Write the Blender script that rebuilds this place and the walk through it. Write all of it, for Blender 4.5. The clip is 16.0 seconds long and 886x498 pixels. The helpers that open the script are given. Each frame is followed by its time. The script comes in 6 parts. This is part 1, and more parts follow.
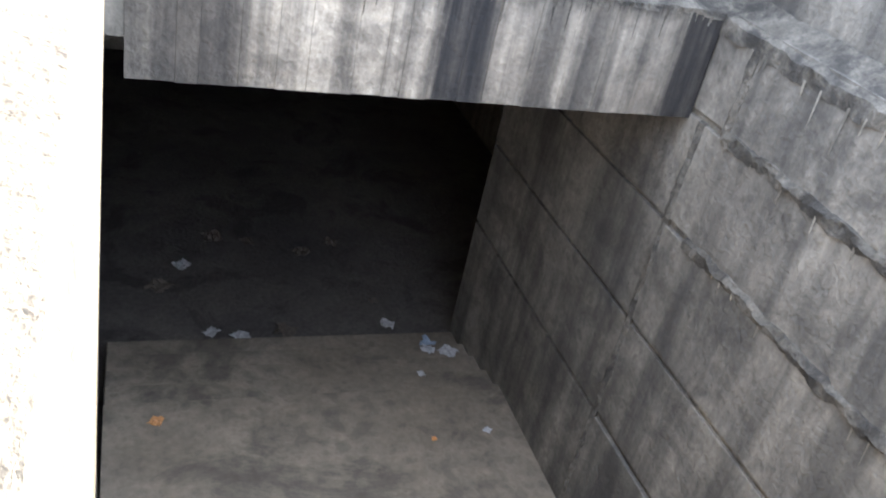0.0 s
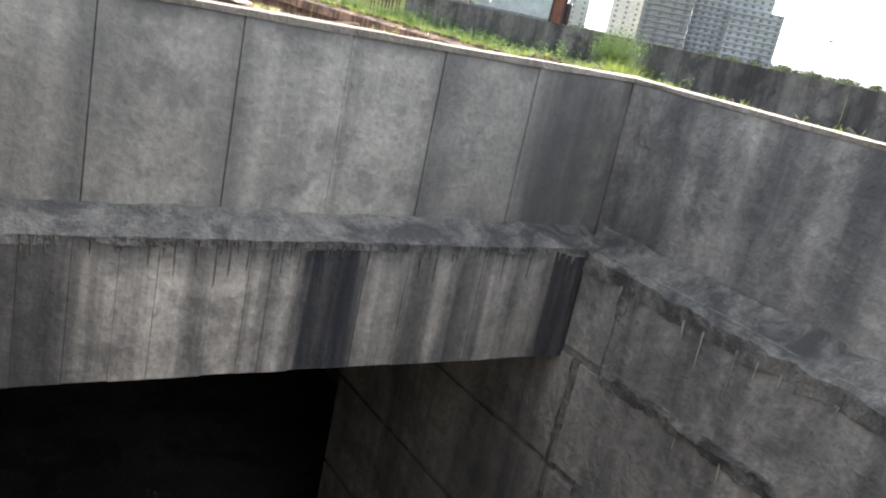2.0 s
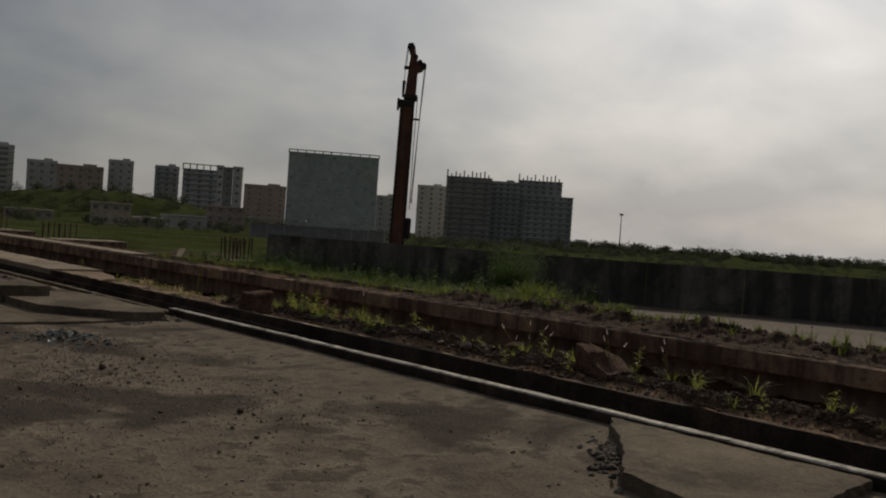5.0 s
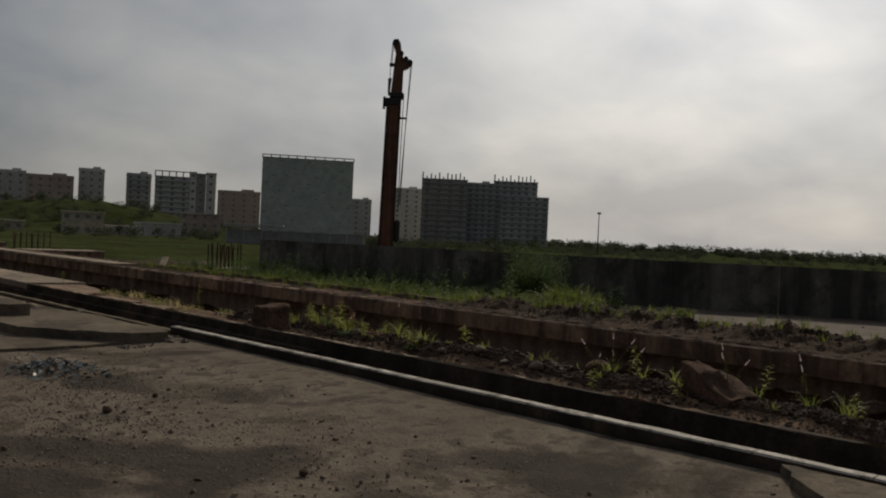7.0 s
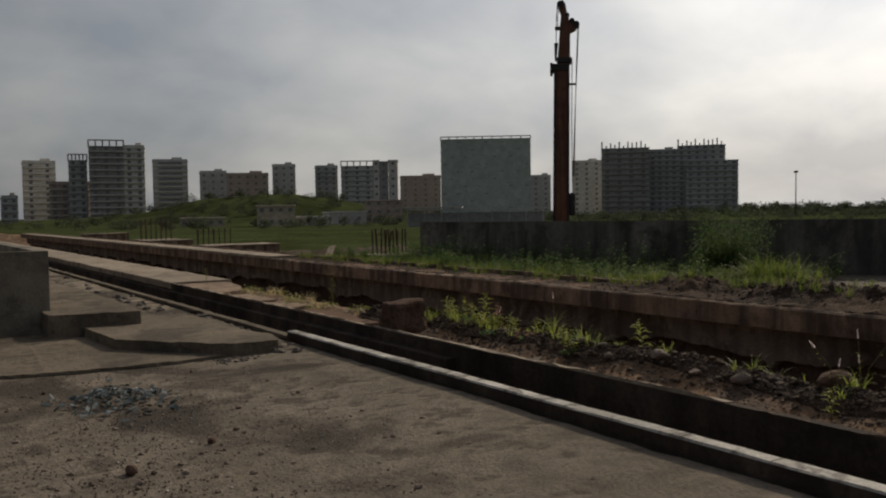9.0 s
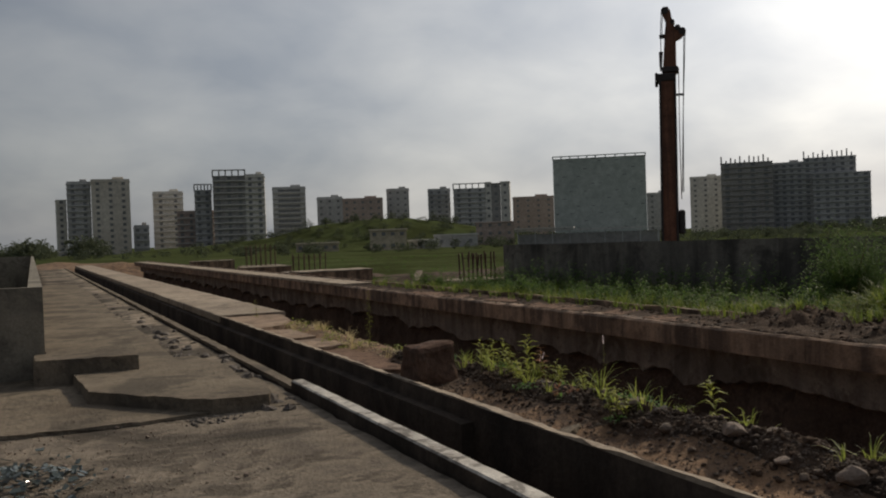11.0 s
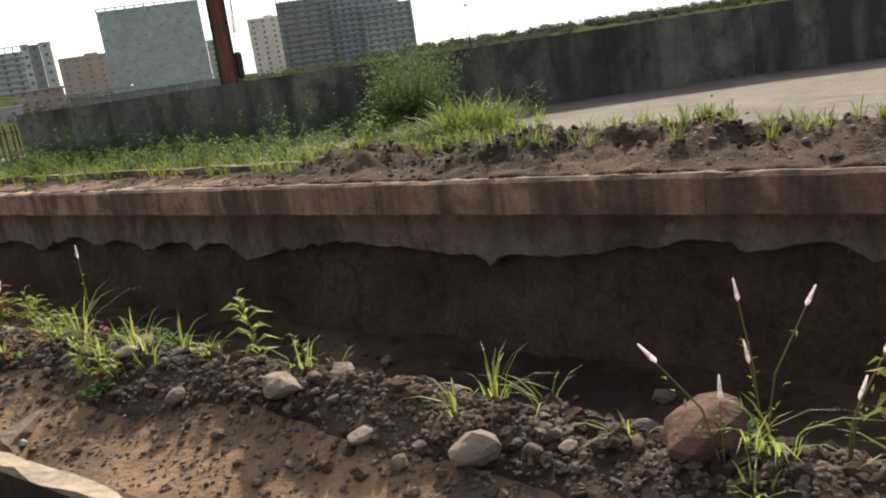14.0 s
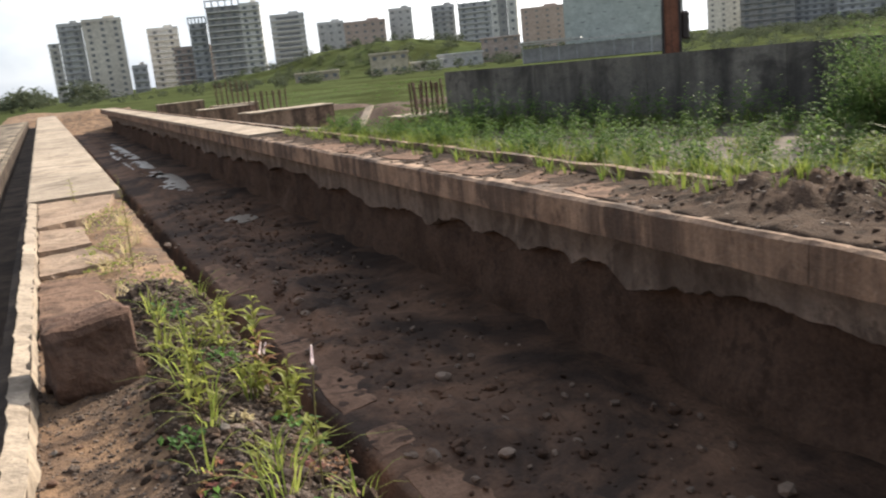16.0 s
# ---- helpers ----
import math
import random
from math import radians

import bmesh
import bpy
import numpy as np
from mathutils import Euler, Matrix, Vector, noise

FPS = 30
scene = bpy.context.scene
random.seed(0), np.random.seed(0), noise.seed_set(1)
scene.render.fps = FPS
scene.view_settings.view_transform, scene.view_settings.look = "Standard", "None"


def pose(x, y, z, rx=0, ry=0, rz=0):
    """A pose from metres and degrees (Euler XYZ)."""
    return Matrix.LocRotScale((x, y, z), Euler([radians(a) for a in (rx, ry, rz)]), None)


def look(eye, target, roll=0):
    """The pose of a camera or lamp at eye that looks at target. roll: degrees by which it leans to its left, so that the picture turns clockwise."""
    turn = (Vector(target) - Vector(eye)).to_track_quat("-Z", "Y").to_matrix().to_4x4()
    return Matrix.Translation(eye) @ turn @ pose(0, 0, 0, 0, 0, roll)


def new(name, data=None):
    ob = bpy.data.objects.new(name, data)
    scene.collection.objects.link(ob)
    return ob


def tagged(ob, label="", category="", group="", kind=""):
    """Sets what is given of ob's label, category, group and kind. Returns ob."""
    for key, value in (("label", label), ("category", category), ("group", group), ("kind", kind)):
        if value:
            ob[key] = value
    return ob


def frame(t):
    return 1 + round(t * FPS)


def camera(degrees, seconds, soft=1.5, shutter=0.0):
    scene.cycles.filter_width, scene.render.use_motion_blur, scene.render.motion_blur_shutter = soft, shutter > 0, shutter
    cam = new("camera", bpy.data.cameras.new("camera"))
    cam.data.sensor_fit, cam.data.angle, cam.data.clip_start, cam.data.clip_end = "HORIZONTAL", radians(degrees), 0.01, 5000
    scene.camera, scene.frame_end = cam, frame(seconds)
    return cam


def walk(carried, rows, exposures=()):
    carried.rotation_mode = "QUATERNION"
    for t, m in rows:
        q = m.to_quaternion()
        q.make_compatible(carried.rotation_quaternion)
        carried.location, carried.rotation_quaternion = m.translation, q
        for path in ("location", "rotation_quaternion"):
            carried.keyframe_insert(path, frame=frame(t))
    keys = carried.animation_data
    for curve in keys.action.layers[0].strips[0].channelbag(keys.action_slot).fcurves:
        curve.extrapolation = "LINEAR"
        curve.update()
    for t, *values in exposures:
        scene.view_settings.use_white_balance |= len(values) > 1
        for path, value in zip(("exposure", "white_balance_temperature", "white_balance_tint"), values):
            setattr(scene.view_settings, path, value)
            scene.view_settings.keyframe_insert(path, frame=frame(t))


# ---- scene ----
cam = camera(54.5, 16.0, soft=2.0, shutter=0.1)
PATH = [
    (0, (-4.524, -10.648, 1.18), (-3.831, -9.063, 0.165), 12.8),
    (0.5, (-4.531, -10.569, 1.229), (-3.899, -8.865, 0.39), 13.5),
    (1, (-4.583, -10.476, 1.276), (-3.867, -8.793, 0.472), 16.5),
    (1.5, (-4.603, -10.243, 1.251), (-3.629, -8.627, 0.595), 16.4),
    (2, (-4.608, -9.929, 1.31), (-3.527, -8.339, 0.759), 12.0),
    (2.5, (-4.627, -9.331, 1.455), (-3.331, -7.853, 1.086), 7.1),
    (3, (-4.738, -8.792, 1.608), (-3.244, -7.466, 1.519), 3.2),
    (3.5, (-4.814, -8.176, 1.633), (-3.449, -6.715, 1.675), 4.5),
    (3.7, (-4.877, -8.007, 1.63), (-3.571, -6.492, 1.663), 4.3),
    (5.8, (-4.938, -5.739, 1.668), (-3.526, -4.324, 1.597), 3.8),
    (6, (-4.921, -5.528, 1.673), (-3.533, -4.089, 1.6), 3.7),
    (6.5, (-4.721, -4.972, 1.641), (-3.271, -3.598, 1.545), 3.5),
    (7, (-4.37, -4.636, 1.561), (-2.95, -3.228, 1.536), 2.7),
    (7.5, (-3.794, -4.165, 1.551), (-2.222, -2.929, 1.526), 1.9),
    (8, (-3.261, -3.716, 1.531), (-1.7, -2.466, 1.547), 2.5),
    (8.5, (-2.837, -3.36, 1.539), (-1.505, -1.869, 1.531), 1.9),
    (9, (-2.451, -3.046, 1.542), (-1.359, -1.373, 1.456), -0.9),
    (9.2, (-2.245, -2.973, 1.567), (-1.224, -1.258, 1.438), -1.4),
    (11.3, (-0.447, -1.726, 1.523), (0.351, 0.108, 1.529), -2.6),
    (11.5, (-0.28, -1.643, 1.512), (0.433, 0.226, 1.539), -3.5),
    (12, (0.01, -1.294, 1.503), (0.487, 0.648, 1.556), -4.2),
    (12.5, (0.219, -0.985, 1.522), (0.774, 0.934, 1.616), -3.9),
    (13, (0.518, -0.712, 1.528), (1.285, 1.132, 1.624), -7.2),
    (13.5, (0.857, -0.49, 1.482), (2.02, 1.131, 1.333), -9.7),
    (14, (1.275, -0.186, 1.395), (2.804, 1.019, 0.936), -8.6),
    (14.5, (1.64, 0.11, 1.381), (3.107, 1.412, 0.988), -3.2),
    (15, (1.997, 0.4, 1.367), (3.3, 1.863, 0.966), 0.9),
    (15.5, (2.445, 0.772, 1.446), (3.633, 2.312, 0.981), -3.3),
    (16, (2.887, 1.208, 1.6), (3.669, 2.997, 1.165), -6.0),
]
EXPOSURES = [
    (0.0, 4.65, 5800, 10), (0.5, 4.1, 6000, 10), (1.0, 3.35, 6000, 10), (1.5, 3.65, 5900, 10), (2.0, 3.25, 6000, 10), (2.5, 2.7, 6300, 10), (3.0, 1.5, 6500, 10), (3.5, 0.1, 6600, 10),
    (3.7, -0.15, 6600, 10), (5.8, -0.75, 6700, 10), (7.0, -0.6, 6600, 10), (7.5, -0.45, 6600, 10), (8.0, -0.55, 6600, 10), (9.0, -0.2, 6550, 10),
    (11.3, 0.1, 6450, 10), (12.5, 0.3, 6450, 10), (13.0, -0.1, 6450, 10), (13.5, 0.35, 6450, 10), (14.0, 1.75, 6400, 10), (14.5, 2.35, 6200, 10), (15.0, 1.6, 6150, 10), (15.5, 1.95, 6000, 10), (16.0, 1.9, 6200, 10),
]
walk(cam, [(t, look(eye, target, roll)) for t, eye, target, roll in PATH], EXPOSURES)

# ---------- light ----------
SUN_BEARING, SUN_HEIGHT = 64.0, 33.0
world = bpy.data.worlds.new("sky")
scene.world = world
world.use_nodes = True


def sky_nodes():
    nt = world.node_tree
    nt.nodes.clear()
    N, L = nt.nodes.new, nt.links.new

    def math_(op, a, b=None):
        n = N("ShaderNodeMath")
        n.operation = op
        for i, v in enumerate((a, b)):
            if v is None:
                continue
            if isinstance(v, (int, float)):
                n.inputs[i].default_value = v
            else:
                L(v, n.inputs[i])
        return n.outputs[0]

    out, bg, sky = N("ShaderNodeOutputWorld"), N("ShaderNodeBackground"), N("ShaderNodeTexSky")
    sky.sky_type = 'NISHITA'
    sky.sun_disc = False
    sky.sun_elevation, sky.sun_rotation = radians(SUN_HEIGHT), radians(SUN_BEARING)
    sky.dust_density, sky.air_density = 3.0, 1.0
    tc, sep = N("ShaderNodeTexCoord"), N("ShaderNodeSeparateXYZ")
    L(tc.outputs["Generated"], sep.inputs[0])
    x, y, z = sep.outputs
    zz = math_('ADD', math_('MAXIMUM', z, 0.0), 0.4)
    comb = N("ShaderNodeCombineXYZ")
    L(math_('DIVIDE', x, zz), comb.inputs[0])
    L(math_('DIVIDE', y, zz), comb.inputs[1])
    big, fine = N("ShaderNodeTexNoise"), N("ShaderNodeTexNoise")
    for n, s, d in ((big, 1.5, 2.5), (fine, 4.0, 4.5)):
        n.inputs["Scale"].default_value, n.inputs["Detail"].default_value = s, d
        n.inputs["Roughness"].default_value = 0.55
        n.inputs["Distortion"].default_value = 0.25
        L(comb.outputs[0], n.inputs["Vector"])
    c = math_('ADD', math_('MULTIPLY', big.outputs[0], 0.7), math_('MULTIPLY', fine.outputs[0], 0.3))
    ramp = N("ShaderNodeValToRGB")
    ramp.color_ramp.elements[0].position, ramp.color_ramp.elements[0].color = 0.4, (2.45, 2.65, 2.95, 1)
    ramp.color_ramp.elements[1].position, ramp.color_ramp.elements[1].color = 0.65, (4.5, 4.5, 4.4, 1)
    L(c, ramp.inputs[0])
    # thin cloud is brighter towards the sun behind it
    b, e = radians(SUN_BEARING), radians(SUN_HEIGHT - 6)
    dot = N("ShaderNodeVectorMath")
    dot.operation = 'DOT_PRODUCT'
    dot.inputs[1].default_value = (math.sin(b) * math.cos(e), math.cos(b) * math.cos(e), math.sin(e))
    L(tc.outputs["Generated"], dot.inputs[0])
    near = math_('MAXIMUM', dot.outputs["Value"], 0.0)
    glow = math_('ADD', math_('ADD', math_('ADD', 0.5, math_('MULTIPLY', math_('POWER', near, 1.3), 0.85)), math_('MULTIPLY', math_('POWER', near, 6.0), 1.0)),
                 math_('MULTIPLY', math_('POWER', near, 26.0), 1.8))
    mul = N("ShaderNodeVectorMath")
    mul.operation = 'SCALE'
    L(ramp.outputs[0], mul.inputs[0])
    L(glow, mul.inputs["Scale"])
    mix = N("ShaderNodeMixRGB")
    mix.inputs[0].default_value = 0.86
    L(sky.outputs[0], mix.inputs[1])
    L(mul.outputs[0], mix.inputs[2])
    L(mix.outputs[0], bg.inputs[0])
    bg.inputs[1].default_value = 0.1
    L(bg.outputs[0], out.inputs[0])


sky_nodes()
sun_data = bpy.data.lights.new("sun", 'SUN')
sun_data.energy, sun_data.angle, sun_data.color = 2.4, radians(2.0), (1.0, 0.86, 0.66)
sun = new("sun", sun_data)
_b, _e = radians(SUN_BEARING), radians(SUN_HEIGHT)
sun.matrix_world = look((math.sin(_b) * math.cos(_e) * 60, math.cos(_b) * math.cos(_e) * 60, math.sin(_e) * 60), (0, 0, 0))


# ---------- materials ----------
def material(name, tones, rough=0.9, big=0.7, fine=30.0, streak=0.0, dark=(0.03, 0.03, 0.035), bump=0.3, spots=0.0,
             metal=0.0, vary=0.0, streak_scale=5.0, cut=(0.42, 0.62), blotch=0.0, blotch_scale=0.8, blotch_cut=(0.52, 0.6), crumbs=0.0, crumb_scale=9.0, crumb_cut=(0.56, 0.64), crumb_tone=None, gloss=0.3, streak_detail=4.0, mottle=0.5, runs=None, blotch_rough=0.68):
    """A weathered surface: two tones mixed at two scales, optional run-off streaks and specks, fine relief."""
    m = bpy.data.materials.new(name)
    m.use_nodes = True
    nt = m.node_tree
    N, L = nt.nodes.new, nt.links.new
    p = nt.nodes["Principled BSDF"]
    p.inputs["Roughness"].default_value, p.inputs["Metallic"].default_value = rough, metal
    p.inputs["Specular IOR Level"].default_value = gloss
    geo = N("ShaderNodeNewGeometry")

    def noise_(scale, detail=5.0, vec=None):
        n = N("ShaderNodeTexNoise")
        n.inputs["Scale"].default_value, n.inputs["Detail"].default_value = scale, detail
        n.inputs["Roughness"].default_value = 0.6
        L(vec or geo.outputs["Position"], n.inputs["Vector"])
        return n.outputs[0]

    def ramp_(v, a, b, ca=(0, 0, 0, 1), cb=(1, 1, 1, 1)):
        r = N("ShaderNodeValToRGB")
        r.color_ramp.elements[0].position, r.color_ramp.elements[0].color = a, ca
        r.color_ramp.elements[1].position, r.color_ramp.elements[1].color = b, cb
        L(v, r.inputs[0])
        return r.outputs[0]

    def mix_(f, a, b, kind='MIX'):
        n = N("ShaderNodeMixRGB")
        n.blend_type = kind
        for i, v in enumerate((f, a, b)):
            if isinstance(v, (int, float)):
                n.inputs[i].default_value = v
            elif isinstance(v, tuple):
                n.inputs[i].default_value = (*v, 1) if len(v) == 3 else v
            else:
                L(v, n.inputs[i])
        return n.outputs[0]

    a, b = tones
    col = mix_(ramp_(noise_(big), 0.35, 0.68), a, b)
    f = noise_(fine, 6.0)
    col = mix_(0.55, col, ramp_(f, 0.25, 0.75, (0.55, 0.55, 0.55, 1), (1.3, 1.3, 1.3, 1)), 'MULTIPLY')
    mid = noise_(big * 5 + 1.0, 8.0)
    col = mix_(mottle, col, ramp_(mid, 0.3, 0.7, (0.6, 0.6, 0.62, 1), (1.25, 1.22, 1.18, 1)), 'MULTIPLY')
    if spots:
        col = mix_(ramp_(noise_(fine * 2.3, 3.0), 0.64, 0.7), col, dark)
    if streak:
        mp = N("ShaderNodeMapping")
        mp.inputs["Scale"].default_value = (streak_scale, streak_scale, 0.22)
        L(geo.outputs["Position"], mp.inputs[0])
        s = noise_(1.0, streak_detail, mp.outputs[0])
        g = noise_(0.8, 3.0)
        both = N("ShaderNodeMath")
        both.operation = 'MULTIPLY_ADD'
        L(g, both.inputs[0])
        both.inputs[1].default_value = 0.35
        L(s, both.inputs[2])
        k = ramp_(both.outputs[0], cut[0] + 0.17, cut[1] + 0.17)
        sc = N("ShaderNodeMath")
        sc.operation = 'MULTIPLY'
        L(k, sc.inputs[0])
        sc.inputs[1].default_value = streak
        col = mix_(sc.outputs[0], col, dark)
    if runs:
        # long black run-off stains at fixed places along x, frayed by noise
        x0, x1, stops, top, drop = runs
        sx = N("ShaderNodeSeparateXYZ")
        L(geo.outputs["Position"], sx.inputs[0])
        mp2 = N("ShaderNodeMapping")
        mp2.inputs["Scale"].default_value = (14.0, 14.0, 1.1)
        L(geo.outputs["Position"], mp2.inputs[0])
        fray = noise_(1.0, 6.0, mp2.outputs[0])
        wob = N("ShaderNodeMath")
        wob.operation = 'MULTIPLY_ADD'
        L(fray, wob.inputs[0])
        wob.inputs[1].default_value = 0.16
        L(sx.outputs[0], wob.inputs[2])
        mr2 = N("ShaderNodeMapRange")
        mr2.inputs["From Min"].default_value, mr2.inputs["From Max"].default_value = x0 + 0.08, x1 + 0.08
        L(wob.outputs[0], mr2.inputs[0])
        rp = N("ShaderNodeValToRGB")
        for i, (pos, v) in enumerate(stops):
            e = rp.color_ramp.elements[i] if i < 2 else rp.color_ramp.elements.new(pos)
            e.position, e.color = pos, (v, v, v, 1)
        L(mr2.outputs[0], rp.inputs[0])
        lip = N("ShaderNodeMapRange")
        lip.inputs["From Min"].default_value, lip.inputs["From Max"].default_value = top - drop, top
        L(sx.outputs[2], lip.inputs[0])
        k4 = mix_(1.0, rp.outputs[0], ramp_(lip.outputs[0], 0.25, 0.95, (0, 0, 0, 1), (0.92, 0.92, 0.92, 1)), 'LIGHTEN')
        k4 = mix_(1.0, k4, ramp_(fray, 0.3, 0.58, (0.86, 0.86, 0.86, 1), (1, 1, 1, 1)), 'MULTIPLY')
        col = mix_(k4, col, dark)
    if blotch:
        warp = N("ShaderNodeTexNoise")
        warp.inputs["Scale"].default_value, warp.inputs["Detail"].default_value, warp.inputs["Roughness"].default_value = blotch_scale, 12.0, blotch_rough
        warp.inputs["Distortion"].default_value = 0.6
        L(geo.outputs["Position"], warp.inputs["Vector"])
        k2 = ramp_(warp.outputs[0], *blotch_cut)
        sc2 = N("ShaderNodeMath")
        sc2.operation = 'MULTIPLY'
        L(k2, sc2.inputs[0])
        sc2.inputs[1].default_value = blotch
        col = mix_(sc2.outputs[0], col, dark)
    if crumbs:
        c1 = noise_(crumb_scale, 10.0)
        c2 = noise_(crumb_scale * 0.13, 4.0)
        add = N("ShaderNodeMath")
        add.operation = 'MULTIPLY_ADD'
        L(c2, add.inputs[0])
        add.inputs[1].default_value = 0.6
        L(c1, add.inputs[2])
        k3 = ramp_(add.outputs[0], crumb_cut[0] + 0.3, crumb_cut[1] + 0.3)
        sc3 = N("ShaderNodeMath")
        sc3.operation = 'MULTIPLY'
        L(k3, sc3.inputs[0])
        sc3.inputs[1].default_value = crumbs
        col = mix_(sc3.outputs[0], col, crumb_tone or dark)
    if vary:
        oi, hs = N("ShaderNodeObjectInfo"), N("ShaderNodeHueSaturation")
        mr = N("ShaderNodeMapRange")
        mr.inputs["To Min"].default_value, mr.inputs["To Max"].default_value = 1 - vary, 1 + vary
        L(oi.outputs["Random"], mr.inputs[0])
        L(mr.outputs[0], hs.inputs["Value"])
        L(col, hs.inputs["Color"])
        col = hs.outputs[0]
    L(col, p.inputs["Base Color"])
    bp = N("ShaderNodeBump")
    bp.inputs["Strength"].default_value, bp.inputs["Distance"].default_value = bump, 0.02
    hsum = N("ShaderNodeMath")
    hsum.operation = 'ADD'
    L(f, hsum.inputs[0])
    L(mid, hsum.inputs[1])
    L(hsum.outputs[0], bp.inputs["Height"])
    L(bp.outputs[0], p.inputs["Normal"])
    return m


def leafy(name, a, b, glow=0.45, gloss=0.2):
    """Thin foliage: reflects and lets light through."""
    m = bpy.data.materials.new(name)
    m.use_nodes = True
    nt = m.node_tree
    N, L = nt.nodes.new, nt.links.new
    p = nt.nodes["Principled BSDF"]
    p.inputs["Roughness"].default_value = 0.55
    p.inputs["Specular IOR Level"].default_value = gloss
    geo, mix = N("ShaderNodeNewGeometry"), N("ShaderNodeMixRGB")
    mix.inputs[1].default_value, mix.inputs[2].default_value = (*a, 1), (*b, 1)
    L(geo.outputs["Random Per Island"], mix.inputs[0])
    L(mix.outputs[0], p.inputs["Base Color"])
    tr, sh = N("ShaderNodeBsdfTranslucent"), N("ShaderNodeMixShader")
    br = N("ShaderNodeHueSaturation")
    br.inputs["Value"].default_value = 2.2
    L(mix.outputs[0], br.inputs["Color"])
    L(br.outputs[0], tr.inputs[0])
    sh.inputs[0].default_value = glow
    L(p.outputs[0], sh.inputs[1])
    L(tr.outputs[0], sh.inputs[2])
    L(sh.outputs[0], nt.nodes["Material Output"].inputs[0])
    return m


M_DECK = material("weathered deck concrete", ((0.15, 0.127, 0.103), (0.32, 0.272, 0.218)), 0.94, 0.45, 34, bump=1.0, spots=0.6, dark=(0.052, 0.045, 0.038), blotch=0.85, blotch_scale=0.55, blotch_cut=(0.49, 0.58), blotch_rough=0.5, crumbs=0.7, crumb_scale=3.2, crumb_cut=(0.51, 0.62), mottle=1.0, gloss=0.05)
M_PLATE = material("broken topping concrete", ((0.135, 0.11, 0.084), (0.225, 0.187, 0.142)), 0.92, 0.8, 30, bump=0.9, spots=0.5, dark=(0.065, 0.056, 0.046), blotch=0.6, blotch_scale=1.1, blotch_rough=0.55, crumbs=0.5, crumb_scale=9.0, gloss=0.1)
M_WALL = material("grey cast concrete", ((0.2, 0.188, 0.168), (0.37, 0.348, 0.31)), 0.92, 1.2, 30, streak=0.75, bump=0.8, dark=(0.055, 0.054, 0.055), streak_scale=2.8, streak_detail=5.0, cut=(0.42, 0.64), blotch=0.65, blotch_scale=2.2, blotch_cut=(0.46, 0.68), crumbs=0.4, crumb_scale=7.0, mottle=0.6)
M_PALE = material("pale board-marked concrete", ((0.3, 0.277, 0.238), (0.45, 0.42, 0.362)), 0.92, 1.4, 34, streak=0.75, bump=0.4, dark=(0.075, 0.073, 0.07), streak_scale=3.4, cut=(0.42, 0.68), blotch=0.5, blotch_scale=1.1, blotch_cut=(0.5, 0.68), crumbs=0.35, crumb_scale=5.0)
M_PANEL = material("pale stained board-marked concrete", ((0.3, 0.277, 0.238), (0.45, 0.42, 0.362)), 0.92, 1.4, 34, streak=0.5, bump=0.5, dark=(0.07, 0.067, 0.065), streak_scale=3.4, cut=(0.46, 0.7), blotch=0.5, blotch_scale=1.1, blotch_cut=(0.5, 0.68), crumbs=0.35, crumb_scale=5.0,
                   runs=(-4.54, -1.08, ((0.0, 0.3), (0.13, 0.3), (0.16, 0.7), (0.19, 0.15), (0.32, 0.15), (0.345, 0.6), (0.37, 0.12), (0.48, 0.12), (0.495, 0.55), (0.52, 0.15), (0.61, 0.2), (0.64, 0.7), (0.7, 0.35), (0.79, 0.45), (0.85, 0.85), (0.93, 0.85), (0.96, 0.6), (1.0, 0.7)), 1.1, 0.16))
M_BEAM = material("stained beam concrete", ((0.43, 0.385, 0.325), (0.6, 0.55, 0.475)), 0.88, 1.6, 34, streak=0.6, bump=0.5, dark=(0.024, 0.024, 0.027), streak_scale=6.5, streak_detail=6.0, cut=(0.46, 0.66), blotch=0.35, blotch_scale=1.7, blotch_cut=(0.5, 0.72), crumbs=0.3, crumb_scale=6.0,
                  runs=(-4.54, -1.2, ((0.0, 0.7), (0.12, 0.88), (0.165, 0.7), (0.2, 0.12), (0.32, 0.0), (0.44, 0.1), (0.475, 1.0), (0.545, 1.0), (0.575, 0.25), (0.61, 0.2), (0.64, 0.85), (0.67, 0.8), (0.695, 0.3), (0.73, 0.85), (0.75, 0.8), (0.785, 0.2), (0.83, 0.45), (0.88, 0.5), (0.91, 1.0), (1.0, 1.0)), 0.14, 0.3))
M_TOP = material("sun-bleached wall top", ((0.1, 0.085, 0.064), (0.155, 0.133, 0.102)), 0.9, 2.5, 60, bump=0.8, spots=0.8, dark=(0.065, 0.052, 0.04), blotch=0.7, blotch_scale=14.0, blotch_cut=(0.57, 0.63), crumbs=0.55, crumb_scale=24.0)
M_COPE = material("worn coping concrete", ((0.2, 0.172, 0.14), (0.31, 0.27, 0.222)), 0.92, 2.0, 50, bump=0.8, spots=0.5, dark=(0.08, 0.068, 0.056), blotch=0.5, blotch_scale=5.0)
M_MORTAR = material("rough mortar joint", ((0.135, 0.126, 0.112), (0.26, 0.243, 0.215)), 0.97, 5.0, 55, bump=1.0, dark=(0.055, 0.053, 0.052), blotch=0.85, blotch_scale=3.6, blotch_cut=(0.46, 0.6), crumbs=0.4, crumb_scale=16.0)
